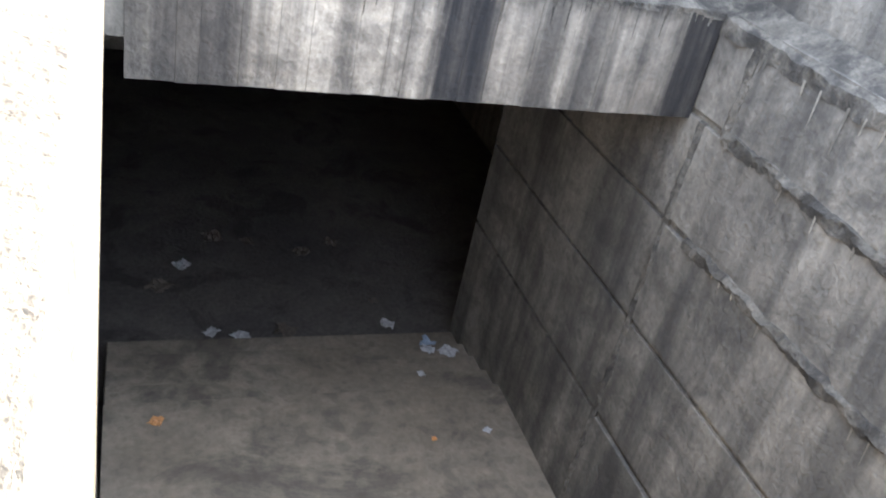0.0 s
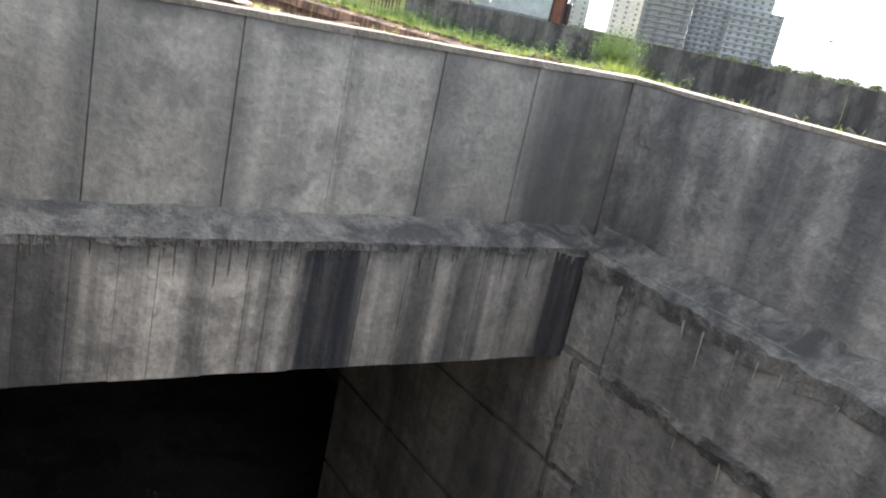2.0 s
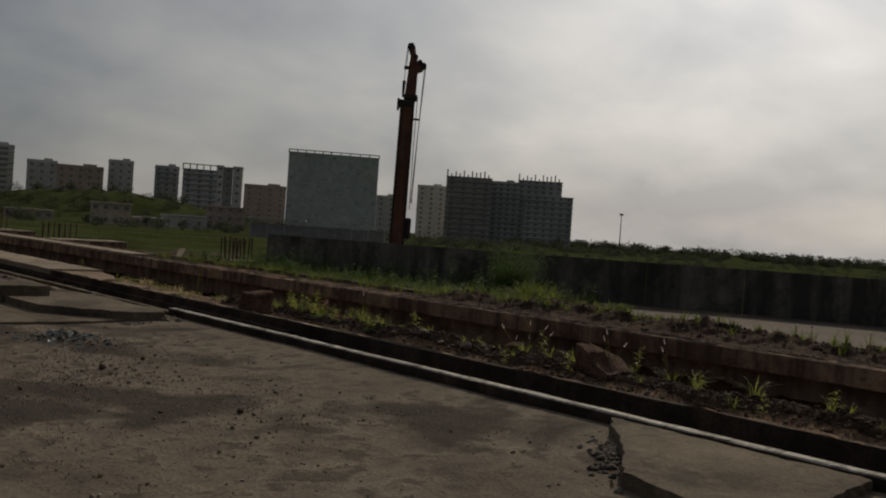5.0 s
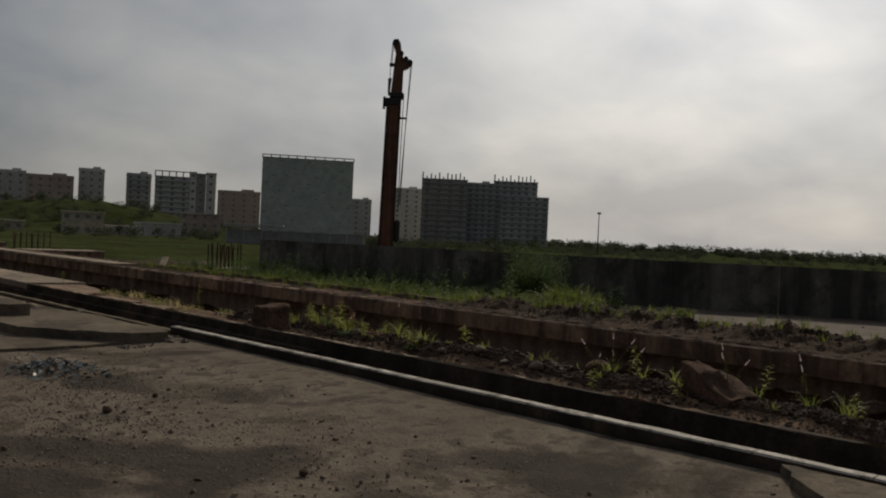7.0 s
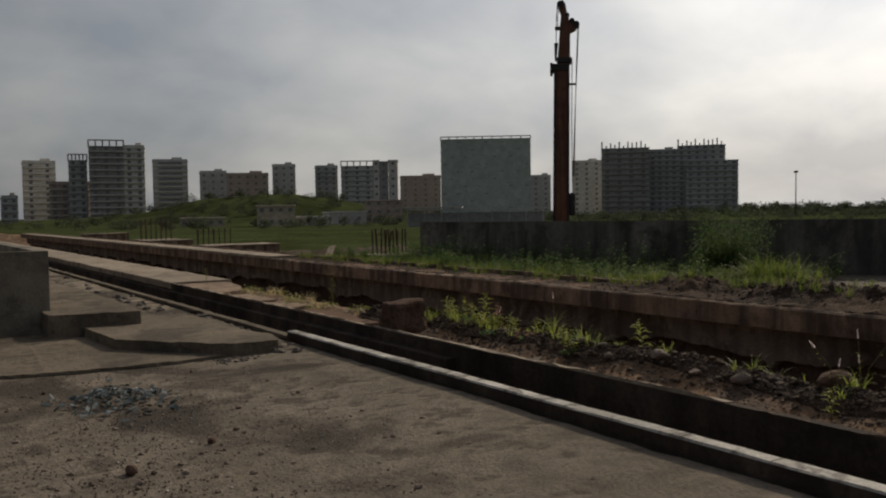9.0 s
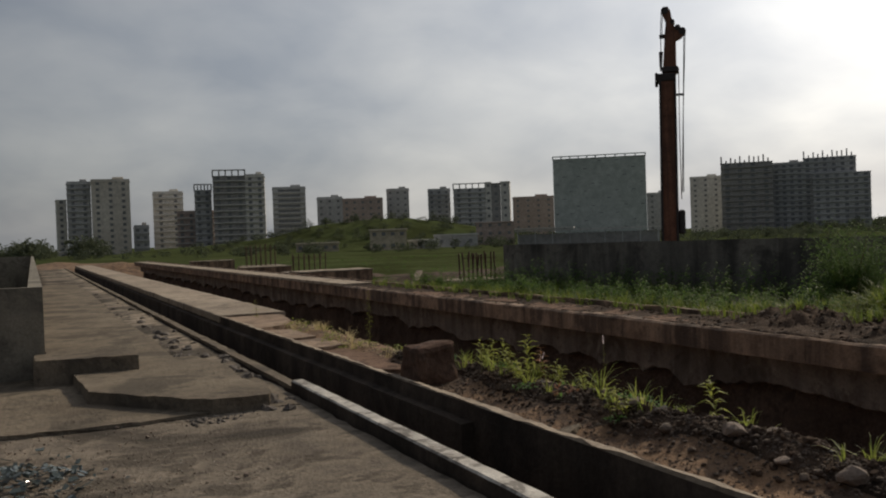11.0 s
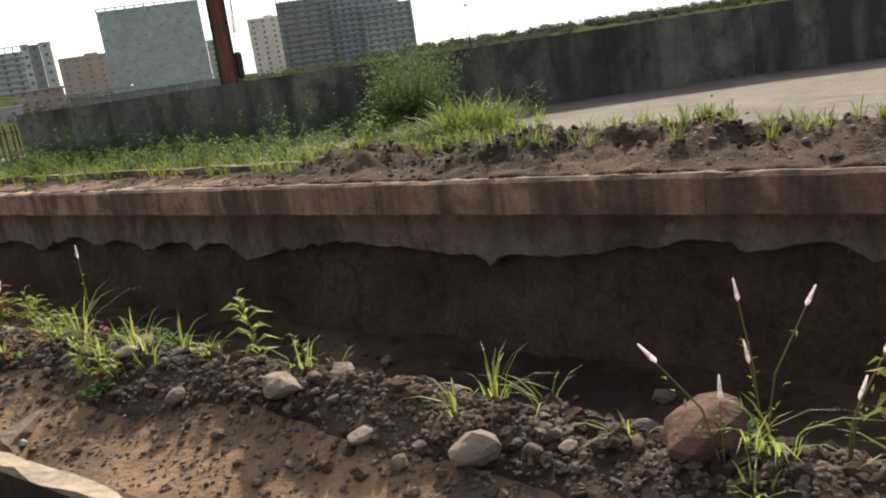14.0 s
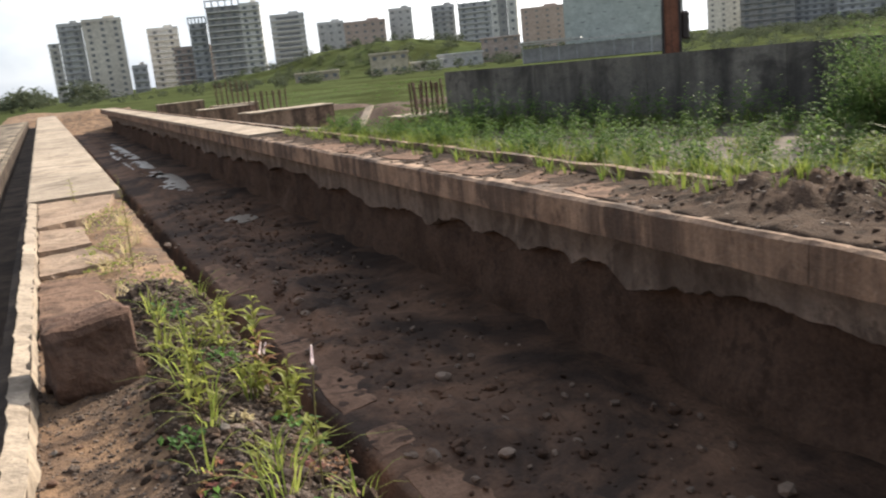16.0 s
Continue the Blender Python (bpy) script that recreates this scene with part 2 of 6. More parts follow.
M_SHAFT = material("damp shaft floor", ((0.2, 0.17, 0.135), (0.3, 0.26, 0.21)), 0.9, 0.6, 18, bump=0.4, dark=(0.07, 0.062, 0.055), blotch=0.6, blotch_scale=0.6, crumbs=0.4)
# darker floor tone stands in for the shade below the chamber roof
M_SHADEFLOOR = material("shade-dark chamber floor", ((0.1, 0.092, 0.088), (0.165, 0.148, 0.132)), 0.7, 0.8, 20, bump=0.6, dark=(0.02, 0.019, 0.02), blotch=0.5, blotch_scale=1.2)
M_RUST = material("rust-stained concrete", ((0.23, 0.15, 0.102), (0.37, 0.255, 0.178)), 0.94, 1.1, 28, streak=0.8, bump=0.7, dark=(0.055, 0.038, 0.03), streak_scale=3.0, cut=(0.43, 0.62), blotch=0.6, blotch_scale=1.2, crumbs=0.5, crumb_scale=7.0)
M_PARAPET = material("blackened parapet concrete", ((0.13, 0.121, 0.108), (0.23, 0.213, 0.185)), 0.93, 0.7, 26, streak=0.85, bump=0.5, dark=(0.038, 0.035, 0.033), streak_scale=1.6, cut=(0.4, 0.62), blotch=0.65, blotch_scale=0.9, crumbs=0.4, crumb_scale=5.0)
# near-black base paints in the shade on faces turned from the sun
M_DARKWALL = material("streaked shade-dark concrete", ((0.055, 0.042, 0.034), (0.105, 0.081, 0.065)), 0.94, 0.9, 26, streak=0.6, bump=0.6, dark=(0.024, 0.02, 0.017), streak_scale=2.0, blotch=0.55, crumbs=0.4, gloss=0.1)
M_LEDGE = material("ledge concrete", ((0.27, 0.215, 0.16), (0.38, 0.315, 0.245)), 0.93, 1.2, 30, bump=0.7, vary=0.12, dark=(0.11, 0.085, 0.065), blotch=0.55, blotch_scale=1.3, crumbs=0.4, crumb_scale=8.0)
M_REDLEDGE = material("reddish worn cover concrete", ((0.24, 0.165, 0.115), (0.36, 0.265, 0.19)), 0.94, 1.6, 34, bump=0.9, dark=(0.1, 0.068, 0.048), blotch=0.6, blotch_scale=1.8, crumbs=0.5, crumb_scale=9.0)
M_KERB = material("pale kerb concrete", ((0.36, 0.33, 0.29), (0.56, 0.53, 0.48)), 0.75, 3.0, 40, bump=0.7, vary=0.15, dark=(0.1, 0.085, 0.072), blotch=0.8, blotch_scale=4.0, blotch_cut=(0.5, 0.58))
M_SOIL = material("red-brown soil", ((0.155, 0.093, 0.055), (0.285, 0.18, 0.108)), 0.97, 1.6, 45, bump=1.0, dark=(0.075, 0.052, 0.039), blotch=0.75, blotch_scale=2.2, blotch_cut=(0.48, 0.6), crumbs=0.6, crumb_scale=14.0)
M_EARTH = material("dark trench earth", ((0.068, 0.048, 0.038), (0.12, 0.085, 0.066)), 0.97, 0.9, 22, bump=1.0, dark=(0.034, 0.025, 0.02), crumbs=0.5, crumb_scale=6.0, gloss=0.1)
M_FLOOR = material("damp trench floor", ((0.085, 0.055, 0.041), (0.175, 0.108, 0.074)), 0.95, 0.7, 24, bump=1.0, dark=(0.034, 0.025, 0.021), blotch=0.95, blotch_scale=0.5, blotch_cut=(0.44, 0.58), crumbs=0.5, gloss=0.15)
M_GRAVEL = material("grey-brown gravel", ((0.06, 0.052, 0.047), (0.19, 0.163, 0.142)), 0.9, 9.0, 80, bump=0.6)
M_CHIPS = material("earthy brown gravel", ((0.062, 0.046, 0.037), (0.165, 0.122, 0.094)), 0.93, 9.0, 80, bump=0.6)
M_STONE = material("brown field stone", ((0.135, 0.105, 0.085), (0.225, 0.175, 0.142)), 0.9, 3.0, 30, bump=0.7, vary=0.25)
M_BOULDER = material("reddish boulder stone", ((0.085, 0.052, 0.039), (0.16, 0.1, 0.074)), 0.95, 3.0, 26, bump=1.0, dark=(0.04, 0.03, 0.025), blotch=0.5, blotch_scale=4.0, gloss=0.1)
M_FIELD = material("grassy field", ((0.055, 0.07, 0.03), (0.09, 0.108, 0.046)), 0.98, 0.05, 1.4, bump=0.8, dark=(0.03, 0.034, 0.014), blotch=0.75, blotch_scale=0.05, blotch_cut=(0.44, 0.58), crumbs=0.5, crumb_scale=0.5, gloss=0.0)
M_PLAZA = material("dusty far deck concrete", ((0.098, 0.08, 0.065), (0.155, 0.128, 0.104)), 0.93, 0.4, 20, bump=0.8, spots=0.3, dark=(0.07, 0.056, 0.047), blotch=0.65, blotch_scale=0.45, crumbs=0.5, crumb_scale=4.0)
M_RIG = material("rust-red painted steel", ((0.15, 0.062, 0.038), (0.23, 0.1, 0.06)), 0.65, 1.5, 12, streak=0.5, bump=0.15, dark=(0.04, 0.022, 0.018))
M_BASIN = material("warm grey basin concrete", ((0.17, 0.152, 0.122), (0.29, 0.258, 0.205)), 0.93, 0.8, 30, streak=0.5, bump=0.5, dark=(0.06, 0.054, 0.045), streak_scale=1.6, streak_detail=3.0, cut=(0.46, 0.72), blotch=0.6, blotch_scale=0.9, crumbs=0.3, crumb_scale=6.0)
M_LOWFACE = material("brownish undercut concrete", ((0.2, 0.163, 0.136), (0.31, 0.262, 0.222)), 0.95, 1.0, 28, streak=0.6, bump=0.7, dark=(0.055, 0.042, 0.034), streak_scale=2.2, blotch=0.6, blotch_scale=1.0, crumbs=0.4)
M_BANKSOIL = material("dark brown bank soil", ((0.05, 0.034, 0.025), (0.105, 0.07, 0.05)), 0.98, 1.2, 40, bump=1.0, dark=(0.024, 0.018, 0.014), crumbs=0.75, crumb_scale=8.0, crumb_cut=(0.48, 0.58), gloss=0.1)
M_CLAY = material("cracked dry clay", ((0.15, 0.095, 0.068), (0.23, 0.15, 0.108)), 0.97, 2.0, 40, bump=0.8, dark=(0.06, 0.04, 0.031), blotch=0.7, blotch_scale=2.0, crumbs=0.6, gloss=0.1)
M_RIGDARK = material("greasy dark steel", ((0.035, 0.03, 0.03), (0.06, 0.05, 0.05)), 0.5, 2.0, 20, metal=0.4, bump=0.2)
M_REBAR = material("rusty reinforcement steel", ((0.07, 0.045, 0.035), (0.12, 0.075, 0.055)), 0.8, 6.0, 60, metal=0.5, bump=0.4)
M_GRASS = leafy("weed grass", (0.1, 0.135, 0.026), (0.21, 0.225, 0.055), 0.45, 0.15)
M_WEED = leafy("weed leaf", (0.11, 0.14, 0.028), (0.24, 0.24, 0.055), 0.48, 0.15)
M_FRESH = leafy("fresh green grass", (0.055, 0.085, 0.018), (0.135, 0.155, 0.034), 0.38, 0.1)
M_FARWEED = leafy("dark green weed leaf", (0.035, 0.068, 0.02), (0.085, 0.128, 0.03), 0.36, 0.04)
# leaf greens are greyed and lightened to paint in distance haze
M_TREE = leafy("haze-tinted tree leaf", (0.068, 0.08, 0.052), (0.098, 0.11, 0.072), 0.15, 0.0)
M_DRY = leafy("dry grass", (0.3, 0.24, 0.12), (0.38, 0.32, 0.18), 0.35)


# ---------- building blocks ----------
def obj(name, bm, mat, parent=None, smooth=False):
    me = bpy.data.meshes.new(name)
    bm.normal_update()
    bm.to_mesh(me)
    bm.free()
    for mm in (mat if isinstance(mat, (list, tuple)) else (mat,)):
        me.materials.append(mm)
    if smooth:
        me.shade_smooth()
    ob = new(name, me)
    if parent:
        ob.parent = parent
        ob.matrix_parent_inverse = parent.matrix_world.inverted()
    return ob


def part(name, bm, mat, parent, label="", smooth=False):
    ob = obj(name, bm, mat, parent, smooth)
    return tagged(ob, label) if label else ob


def share(name, mesh, m, parent):
    """One more piece on a mesh that alike pieces share."""
    ob = new(name, mesh)
    ob.parent = parent
    ob.matrix_parent_inverse = parent.matrix_world.inverted()
    ob.matrix_basis = m
    return ob


def thing(name, at, label, category, group=""):
    ob = new(name)
    ob.empty_display_size = 0.2
    ob.location = at
    ob.matrix_world = Matrix.Translation(at)
    return tagged(ob, label, category, group)


def structure(name, label=""):
    return tagged(new(name), label, kind="structure")


def cuboid(bm, x0, x1, y0, y1, z0, z1, bevel=0.0, turn=None):
    m = Matrix.Translation(((x0 + x1) / 2, (y0 + y1) / 2, (z0 + z1) / 2)) @ Matrix.Diagonal((x1 - x0, y1 - y0, z1 - z0, 1))
    vs = bmesh.ops.create_cube(bm, size=1.0, matrix=m if turn is None else turn @ m)["verts"]
    if bevel:
        es = {e for v in vs for e in v.link_edges}
        bmesh.ops.bevel(bm, geom=list(es), offset=bevel, segments=1, affect='EDGES')
    return bm


def solid(*dims, bevel=0.0, turn=None):
    return cuboid(bmesh.new(), *dims, bevel=bevel, turn=turn)


def bar(bm, profile, s0, s1, step=0.5, jit=0.0, freq=1.5, axis='y', only=None):
    """A profile (across, up) drawn along y or x, its corners worn by noise."""
    n = max(2, int((s1 - s0) / step) + 1)
    rings = []
    for i in range(n):
        s = s0 + (s1 - s0) * i / (n - 1)
        ring = []
        for k, (a, h) in enumerate(profile):
            j = jit if only is None or k in only else 0.0
            d = noise.noise_vector(Vector((s * freq, a * 3.1 + k, h * 2.7))) * j
            d += noise.noise_vector(Vector((s * freq * 4, a * 7.1 + k, h * 5.7))) * j * 0.5
            ring.append(bm.verts.new((a + d.x, s, h + d.z) if axis == 'y' else (s, a + d.x, h + d.z)))
        rings.append(ring)
    for r0, r1 in zip(rings, rings[1:]):
        for k in range(len(profile)):
            q = (r0[k], r1[k], r1[(k + 1) % len(profile)], r0[(k + 1) % len(profile)])
            bm.faces.new(q)
    bm.faces.new(rings[0])
    bm.faces.new(rings[-1][::-1])
    bmesh.ops.recalc_face_normals(bm, faces=bm.faces)
    return bm


def sheet(x0, x1, y0, y1, nx, ny, height):
    """A ground grid whose height is height(x, y)."""
    xs, ys = np.linspace(x0, x1, nx), np.linspace(y0, y1, ny)
    bm = bmesh.new()
    g = [[bm.verts.new((x, y, height(x, y))) for x in xs] for y in ys]
    for j in range(ny - 1):
        for i in range(nx - 1):
            bm.faces.new((g[j][i], g[j][i + 1], g[j + 1][i + 1], g[j + 1][i]))
    return bm


def nz(x, y, s=1.0, k=0.0):
    return noise.noise(Vector((x * s, y * s, k)))


def rock(bm, size, seed, flat=0.7, cuts=2, m=None):
    """An angular stone round the origin."""
    vs = bmesh.ops.create_icosphere(bm, subdivisions=cuts, radius=1.0)["verts"]
    rnd = random.Random(seed)
    planes = [(Vector((rnd.uniform(-1, 1), rnd.uniform(-1, 1), rnd.uniform(-1, 1))).normalized(), rnd.uniform(0.55, 0.85)) for _ in range(9)]
    sx, sy, sz = (size * rnd.uniform(0.75, 1.2) for _ in range(3))
    for v in vs:
        for n, d in planes:
            over = v.co.dot(n) - d
            if over > 0:
                v.co -= n * over
        v.co += noise.noise_vector(v.co * 2.0 + Vector((seed, 0, 0))) * 0.1
        v.co = Vector((v.co.x * sx, v.co.y * sy, v.co.z * sz * flat))
        if m is not None:
            v.co = m @ v.co
    return bm


# ---------- ground ----------
def ground_height(x, y):
    d = math.hypot(x, y)
    return -1.75 + 0.25 * nz(x, y, 0.05) + (0.8 * nz(x, y, 0.006, 3.0) if d > 120 else 0)


def build_ground():
    bm = bmesh.new()
    xs = [-3200, -1400, -700, -350, -180, -90, -45, -24, -12.0, 8.6, 14, 20, 27, 36, 48, 64, 90, 130, 200, 300, 420, 600, 900, 1600, 3400]
    ys = [-3000, -1200, -500, -200, -90, -45, -24, -20.0, 72.0, 80, 90, 105, 125, 150, 190, 240, 300, 380, 480, 620, 900, 1600, 3600]
    g = {}
    for i, x in enumerate(xs):
        for j, y in enumerate(ys):
            g[i, j] = bm.verts.new((x, y, ground_height(x, y)))
    for i in range(len(xs) - 1):
        for j in range(len(ys) - 1):
            if -12.1 < xs[i] < 8.5 and -20.1 < ys[j] < 71:
                continue
            bm.faces.new((g[i, j], g[i + 1, j], g[i + 1, j + 1], g[i, j + 1]))
    tagged(obj("ground", bm, M_FIELD), "open green grassy field round the concrete works", "ground", kind="structure")


build_ground()

# ---------- near deck, with the shaft through it ----------
PX0, PX1, PY0, PY1 = -4.54, -1.08, -17.0, -6.27   # clear opening of the shaft
SLAB_EDGE = 1.63


def build_deck():
    bm = bmesh.new()

    def h(x, y):
        e = 0.012 * nz(x, y, 0.8) + 0.006 * nz(x, y, 4.0)
        return e - 0.012 + 0.028 * min(1.0, max(0.0, (x - 0.6) / 0.8))

    def patch(x0, x1, y0, y1, step):
        nx, ny = max(2, int((x1 - x0) / step) + 1), max(2, int((y1 - y0) / step) + 1)
        xs, ys = np.linspace(x0, x1, nx), np.linspace(y0, y1, ny)
        top = [[bm.verts.new((x - ((abs(0.06 * nz(y, 7.0, 2.0) + 0.04 * nz(y, 3.0, 9.0)) + (0.1 * abs(nz(y, 1.0, 1.1)) if y > 6.5 else 0)) if x == SLAB_EDGE else 0), y, h(x, y))) for x in xs] for y in ys]
        for j in range(ny - 1):
            for i in range(nx - 1):
                bm.faces.new((top[j][i], top[j][i + 1], top[j + 1][i + 1], top[j + 1][i]))
        low = {}
        edge = [top[0][i] for i in range(nx)] + [top[j][-1] for j in range(1, ny)] + [top[-1][i] for i in range(nx - 2, -1, -1)] + [top[j][0] for j in range(ny - 2, 0, -1)]
        for v in edge:
            low[v] = bm.verts.new((v.co.x, v.co.y, -0.3))
        for a, b in zip(edge, edge[1:] + edge[:1]):
            bm.faces.new((a, low[a], low[b], b))

    patch(-12.2, PX0 - 0.155, -20, 9.4, 0.6)
    patch(PX0 - 0.155, PX1 + 0.15, -20, PY0 - 0.15, 0.9)
    patch(PX0 - 0.155, PX1 + 0.15, PY1 + 0.15, 9.4, 0.25)
    patch(PX1 + 0.15, SLAB_EDGE, -20, 9.4, 0.2)
    patch(-0.6, SLAB_EDGE, 9.4, 74, 0.5)
    deck = tagged(obj("floor_deck", bm, M_DECK), "worn stained concrete deck slab", "floor", kind="structure")
    for p in deck.data.polygons:
        p.use_smooth = p.normal.z > 0.5 and p.center.y > 9.8


build_deck()


def build_shaft():
    t, top = 0.15, 1.095
    bx, by = -1.277, -6.462            # lower wall and beam stand proud of the parapet
    shelf, beam_low, floor_z, end = 0.14, -0.525, -3.82, -3.87
    # left wall, lower than the others, its bleached top in full light
    w = structure("wall_shaft_west", "concrete shaft wall with a bleached worn top")
    bm = bar(bmesh.new(), [(PX0 - 0.155, -4.6), (PX0, -4.6), (PX0, 0.94), (PX0 - 0.008, 0.952), (PX0 - 0.145, 0.952), (PX0 - 0.155, 0.94)], PY0 - t, by, 0.06, 0.006, 2.0, only=(2, 3, 4, 5))
    for v in bm.verts:
        v.co.x += -0.014 - 0.014 * (v.co.y + 10) - (0.12 if v.co.z < 0.5 else 0.0)
    part("wall_body", bm, M_TOP, w)
    part("wall_post", solid(PX0 - 0.155, PX0, by, PY1 + t, -0.32, top - 0.03), M_PALE, w)
    part("tunnel_end", solid(PX0 - 3.5, PX0 - 0.155, by - 0.05, by + 0.1, -4.6, -0.32), M_PALE, w)
    part("tunnel_side", solid(PX0 - 3.5, PX0 - 3.35, by + 0.1, 4.0, -4.6, -0.32), M_PALE, w)
    # far wall: parapet boards above, a mortar shelf, the stained beam below
    w = structure("wall_shaft_north", "board-marked concrete shaft wall over a stained beam")
    part("backing", solid(PX0, PX1, PY1 + 0.03, PY1 + t, -0.1, top - 0.03), M_WALL, w)
    cuts = [PX0, -3.95, -3.36, -2.85, -2.34, -1.76, PX1]
    for i, (a, c) in enumerate(zip(cuts, cuts[1:])):
        d = 0.004 * ((i * 7) % 3)
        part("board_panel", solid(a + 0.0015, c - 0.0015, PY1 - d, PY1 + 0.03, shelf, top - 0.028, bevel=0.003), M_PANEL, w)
    bm = bar(bmesh.new(), [(PY1 - 0.012, top - 0.028), (PY1 + t, top - 0.028), (PY1 + t, top), (PY1 - 0.012, top)], PX0, PX1 + t, 0.08, 0.006, 2.0, 'x')
    part("coping", bm, M_COPE, w)
    bm = bar(bmesh.new(), [(by - 0.004, shelf - 0.05), (PY1 + 0.03, shelf - 0.05), (PY1 - 0.006, shelf + 0.075), (by + 0.1, shelf + 0.04), (by - 0.004, shelf - 0.01)], PX0, bx + 0.1, 0.028, 0.011, 6.0, 'x', only=(0, 2, 3, 4))
    part("mortar_shelf", bm, M_MORTAR, w)
    rnd = random.Random(2)
    x = PX0
    while x < bx - 0.01:
        n = min(x + rnd.uniform(0.1, 0.24), bx)
        o = 0.004 * rnd.random()
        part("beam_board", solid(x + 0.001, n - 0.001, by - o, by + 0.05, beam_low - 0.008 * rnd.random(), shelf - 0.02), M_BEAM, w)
        x = n
    bm = bmesh.new()
    for _ in range(120):
        x0, w0 = rnd.uniform(PX0 + 0.3, bx - 0.05), rnd.uniform(0.003, 0.009)
        z0, drop = shelf - 0.01, rnd.uniform(0.02, 0.09) * (2.6 if rnd.random() < 0.2 else 1)
        x2 = x0 + rnd.uniform(-0.006, 0.006)
        v = [bm.verts.new(c) for c in ((x0 - w0, by - 0.002, z0), (x0 + w0, by - 0.002, z0), (x0, by - 0.012, z0), (x2 - w0 * 0.3, by - 0.002, z0 - drop), (x2 + w0 * 0.3, by - 0.002, z0 - drop), (x2, by - 0.006, z0 - drop))]
        for f in ((0, 2, 5, 3), (2, 1, 4, 5), (3, 5, 4), (0, 1, 2)):
            bm.faces.new([v[i] for i in f])
    tagged(part("lime_drips", bm, M_MORTAR, w, "thin pale drips of lime"), kind="stuff")
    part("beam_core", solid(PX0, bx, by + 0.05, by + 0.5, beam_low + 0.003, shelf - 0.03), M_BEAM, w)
    # right wall in cast lifts, running on under the beam
    w = structure("wall_shaft_east", "stained grey concrete shaft wall cast in lifts")
    part("backing", solid(bx + 0.03, bx + 0.35, PY0 - t, end, -4.6, -0.32), M_WALL, w)
    part("backing", solid(bx + 0.03, PX1 + t, PY0 - t, PY1 + t, -0.32, shelf), M_WALL, w)
    part("backing", solid(PX1 + 0.03, PX1 + t, PY0 - t, PY1 + t, shelf, top - 0.025), M_WALL, w)
    bm = bar(bmesh.new(), [(PX1 - 0.004, top - 0.025), (PX1 + t, top - 0.025), (PX1 + t, top), (PX1 - 0.004, top)], PY0, PY1, 0.08, 0.006)
    part("coping", bm, M_COPE, w)
    for a, c in ((PY1, -9.3), (-9.3, -12.6), (-12.6, PY0)):
        part("wall_panel", solid(PX1, PX1 + 0.03, c + 0.006, a - 0.006, shelf, top - 0.025, bevel=0.005), M_WALL, w)
    bm = bar(bmesh.new(), [(bx - 0.01, shelf - 0.13), (PX1 + 0.03, shelf - 0.13), (PX1 - 0.004, shelf + 0.1), (bx + 0.12, shelf + 0.05), (bx - 0.014, shelf - 0.03)], PY0, by + 0.1, 0.035, 0.024, 6.0, only=(0, 2, 3, 4))
    part("mortar_shelf", bm, M_MORTAR, w)
    rnd = random.Random(4)
    post = by - 0.37
    lifts = [(-0.46, shelf - 0.1), (-1.16, -0.5), (-1.95, -1.2), (-2.8, -1.99), (-4.5, -2.84)]
    for k, (z0, z1) in enumerate(lifts):
        ys = [by - 0.002, post] if k == 0 else [end, by - 0.14]
        y = ys[-1]
        while y > PY0:
            y = max(y - rnd.uniform(3.0, 5.0), PY0)
            ys.append(y)
        for a, c in zip(ys, ys[1:]):
            o = 0.012 * rnd.random()
            g = 0.001 if a > by else 0.005
            part("wall_panel", solid(bx - (0.002 if a > by else o), bx + 0.03, c + g, a - g, z0 + g, z1 - g, bevel=g), M_WALL, w)
    for z in (-0.48, -1.18):
        bm = bar(bmesh.new(), [(bx - 0.012, z - 0.04), (bx + 0.025, z - 0.04), (bx + 0.025, z + 0.045), (bx - 0.01, z + 0.04), (bx - 0.03, z)], PY0, post - 0.02, 0.035, 0.028, 6.0, only=(0, 3, 4))
        part("mortar_joint", bm, M_MORTAR, w)
    # ragged upright joint beside the corner, and one under the beam
    for yy, z0, z1 in ((post, -0.5, shelf - 0.1), (by - 0.14, -4.4, -0.5)):
        bm = bmesh.new()
        bar(bm, [(bx - 0.008, yy - 0.03), (bx + 0.02, yy - 0.03), (bx + 0.02, yy + 0.03), (bx - 0.008, yy + 0.03), (bx - 0.022, yy)], z0, z1, 0.05, 0.022, 5.0, only=(0, 3, 4))
        for v in bm.verts:
            v.co = Vector((v.co.x, v.co.z, v.co.y))
        bmesh.ops.recalc_face_normals(bm, faces=bm.faces)
        part("mortar_joint", bm, M_MORTAR, w)
    bm = bmesh.new()
    for _ in range(60):
        z0 = rnd.choice((shelf - 0.1, shelf - 0.1, -0.5, -1.2))
        y0, w0, drop = rnd.uniform(-10.5, post - 0.05), rnd.uniform(0.003, 0.009), rnd.uniform(0.03, 0.1) * (2.6 if rnd.random() < 0.2 else 1)
        y2 = y0 + rnd.uniform(-0.012, 0.012)
        v = [bm.verts.new(c) for c in ((bx - 0.013, y0 - w0, z0), (bx - 0.013, y0 + w0, z0), (bx - 0.024, y0, z0), (bx - 0.013, y2 - w0 * 0.3, z0 - drop), (bx - 0.013, y2 + w0 * 0.3, z0 - drop), (bx - 0.018, y2, z0 - drop))]
        for f in ((0, 2, 5, 3), (2, 1, 4, 5), (3, 5, 4), (0, 1, 2)):
            bm.faces.new([v[i] for i in f])
    bmesh.ops.recalc_face_normals(bm, faces=bm.faces)
    tagged(part("lime_drips", bm, M_PALE, w, "pale crusted drips of lime"), kind="stuff")
    # inner end of the chamber and floors
    part("chamber_side", solid(0.9, 1.1, end, 4.0, -4.6, -0.32), M_PALE, w)
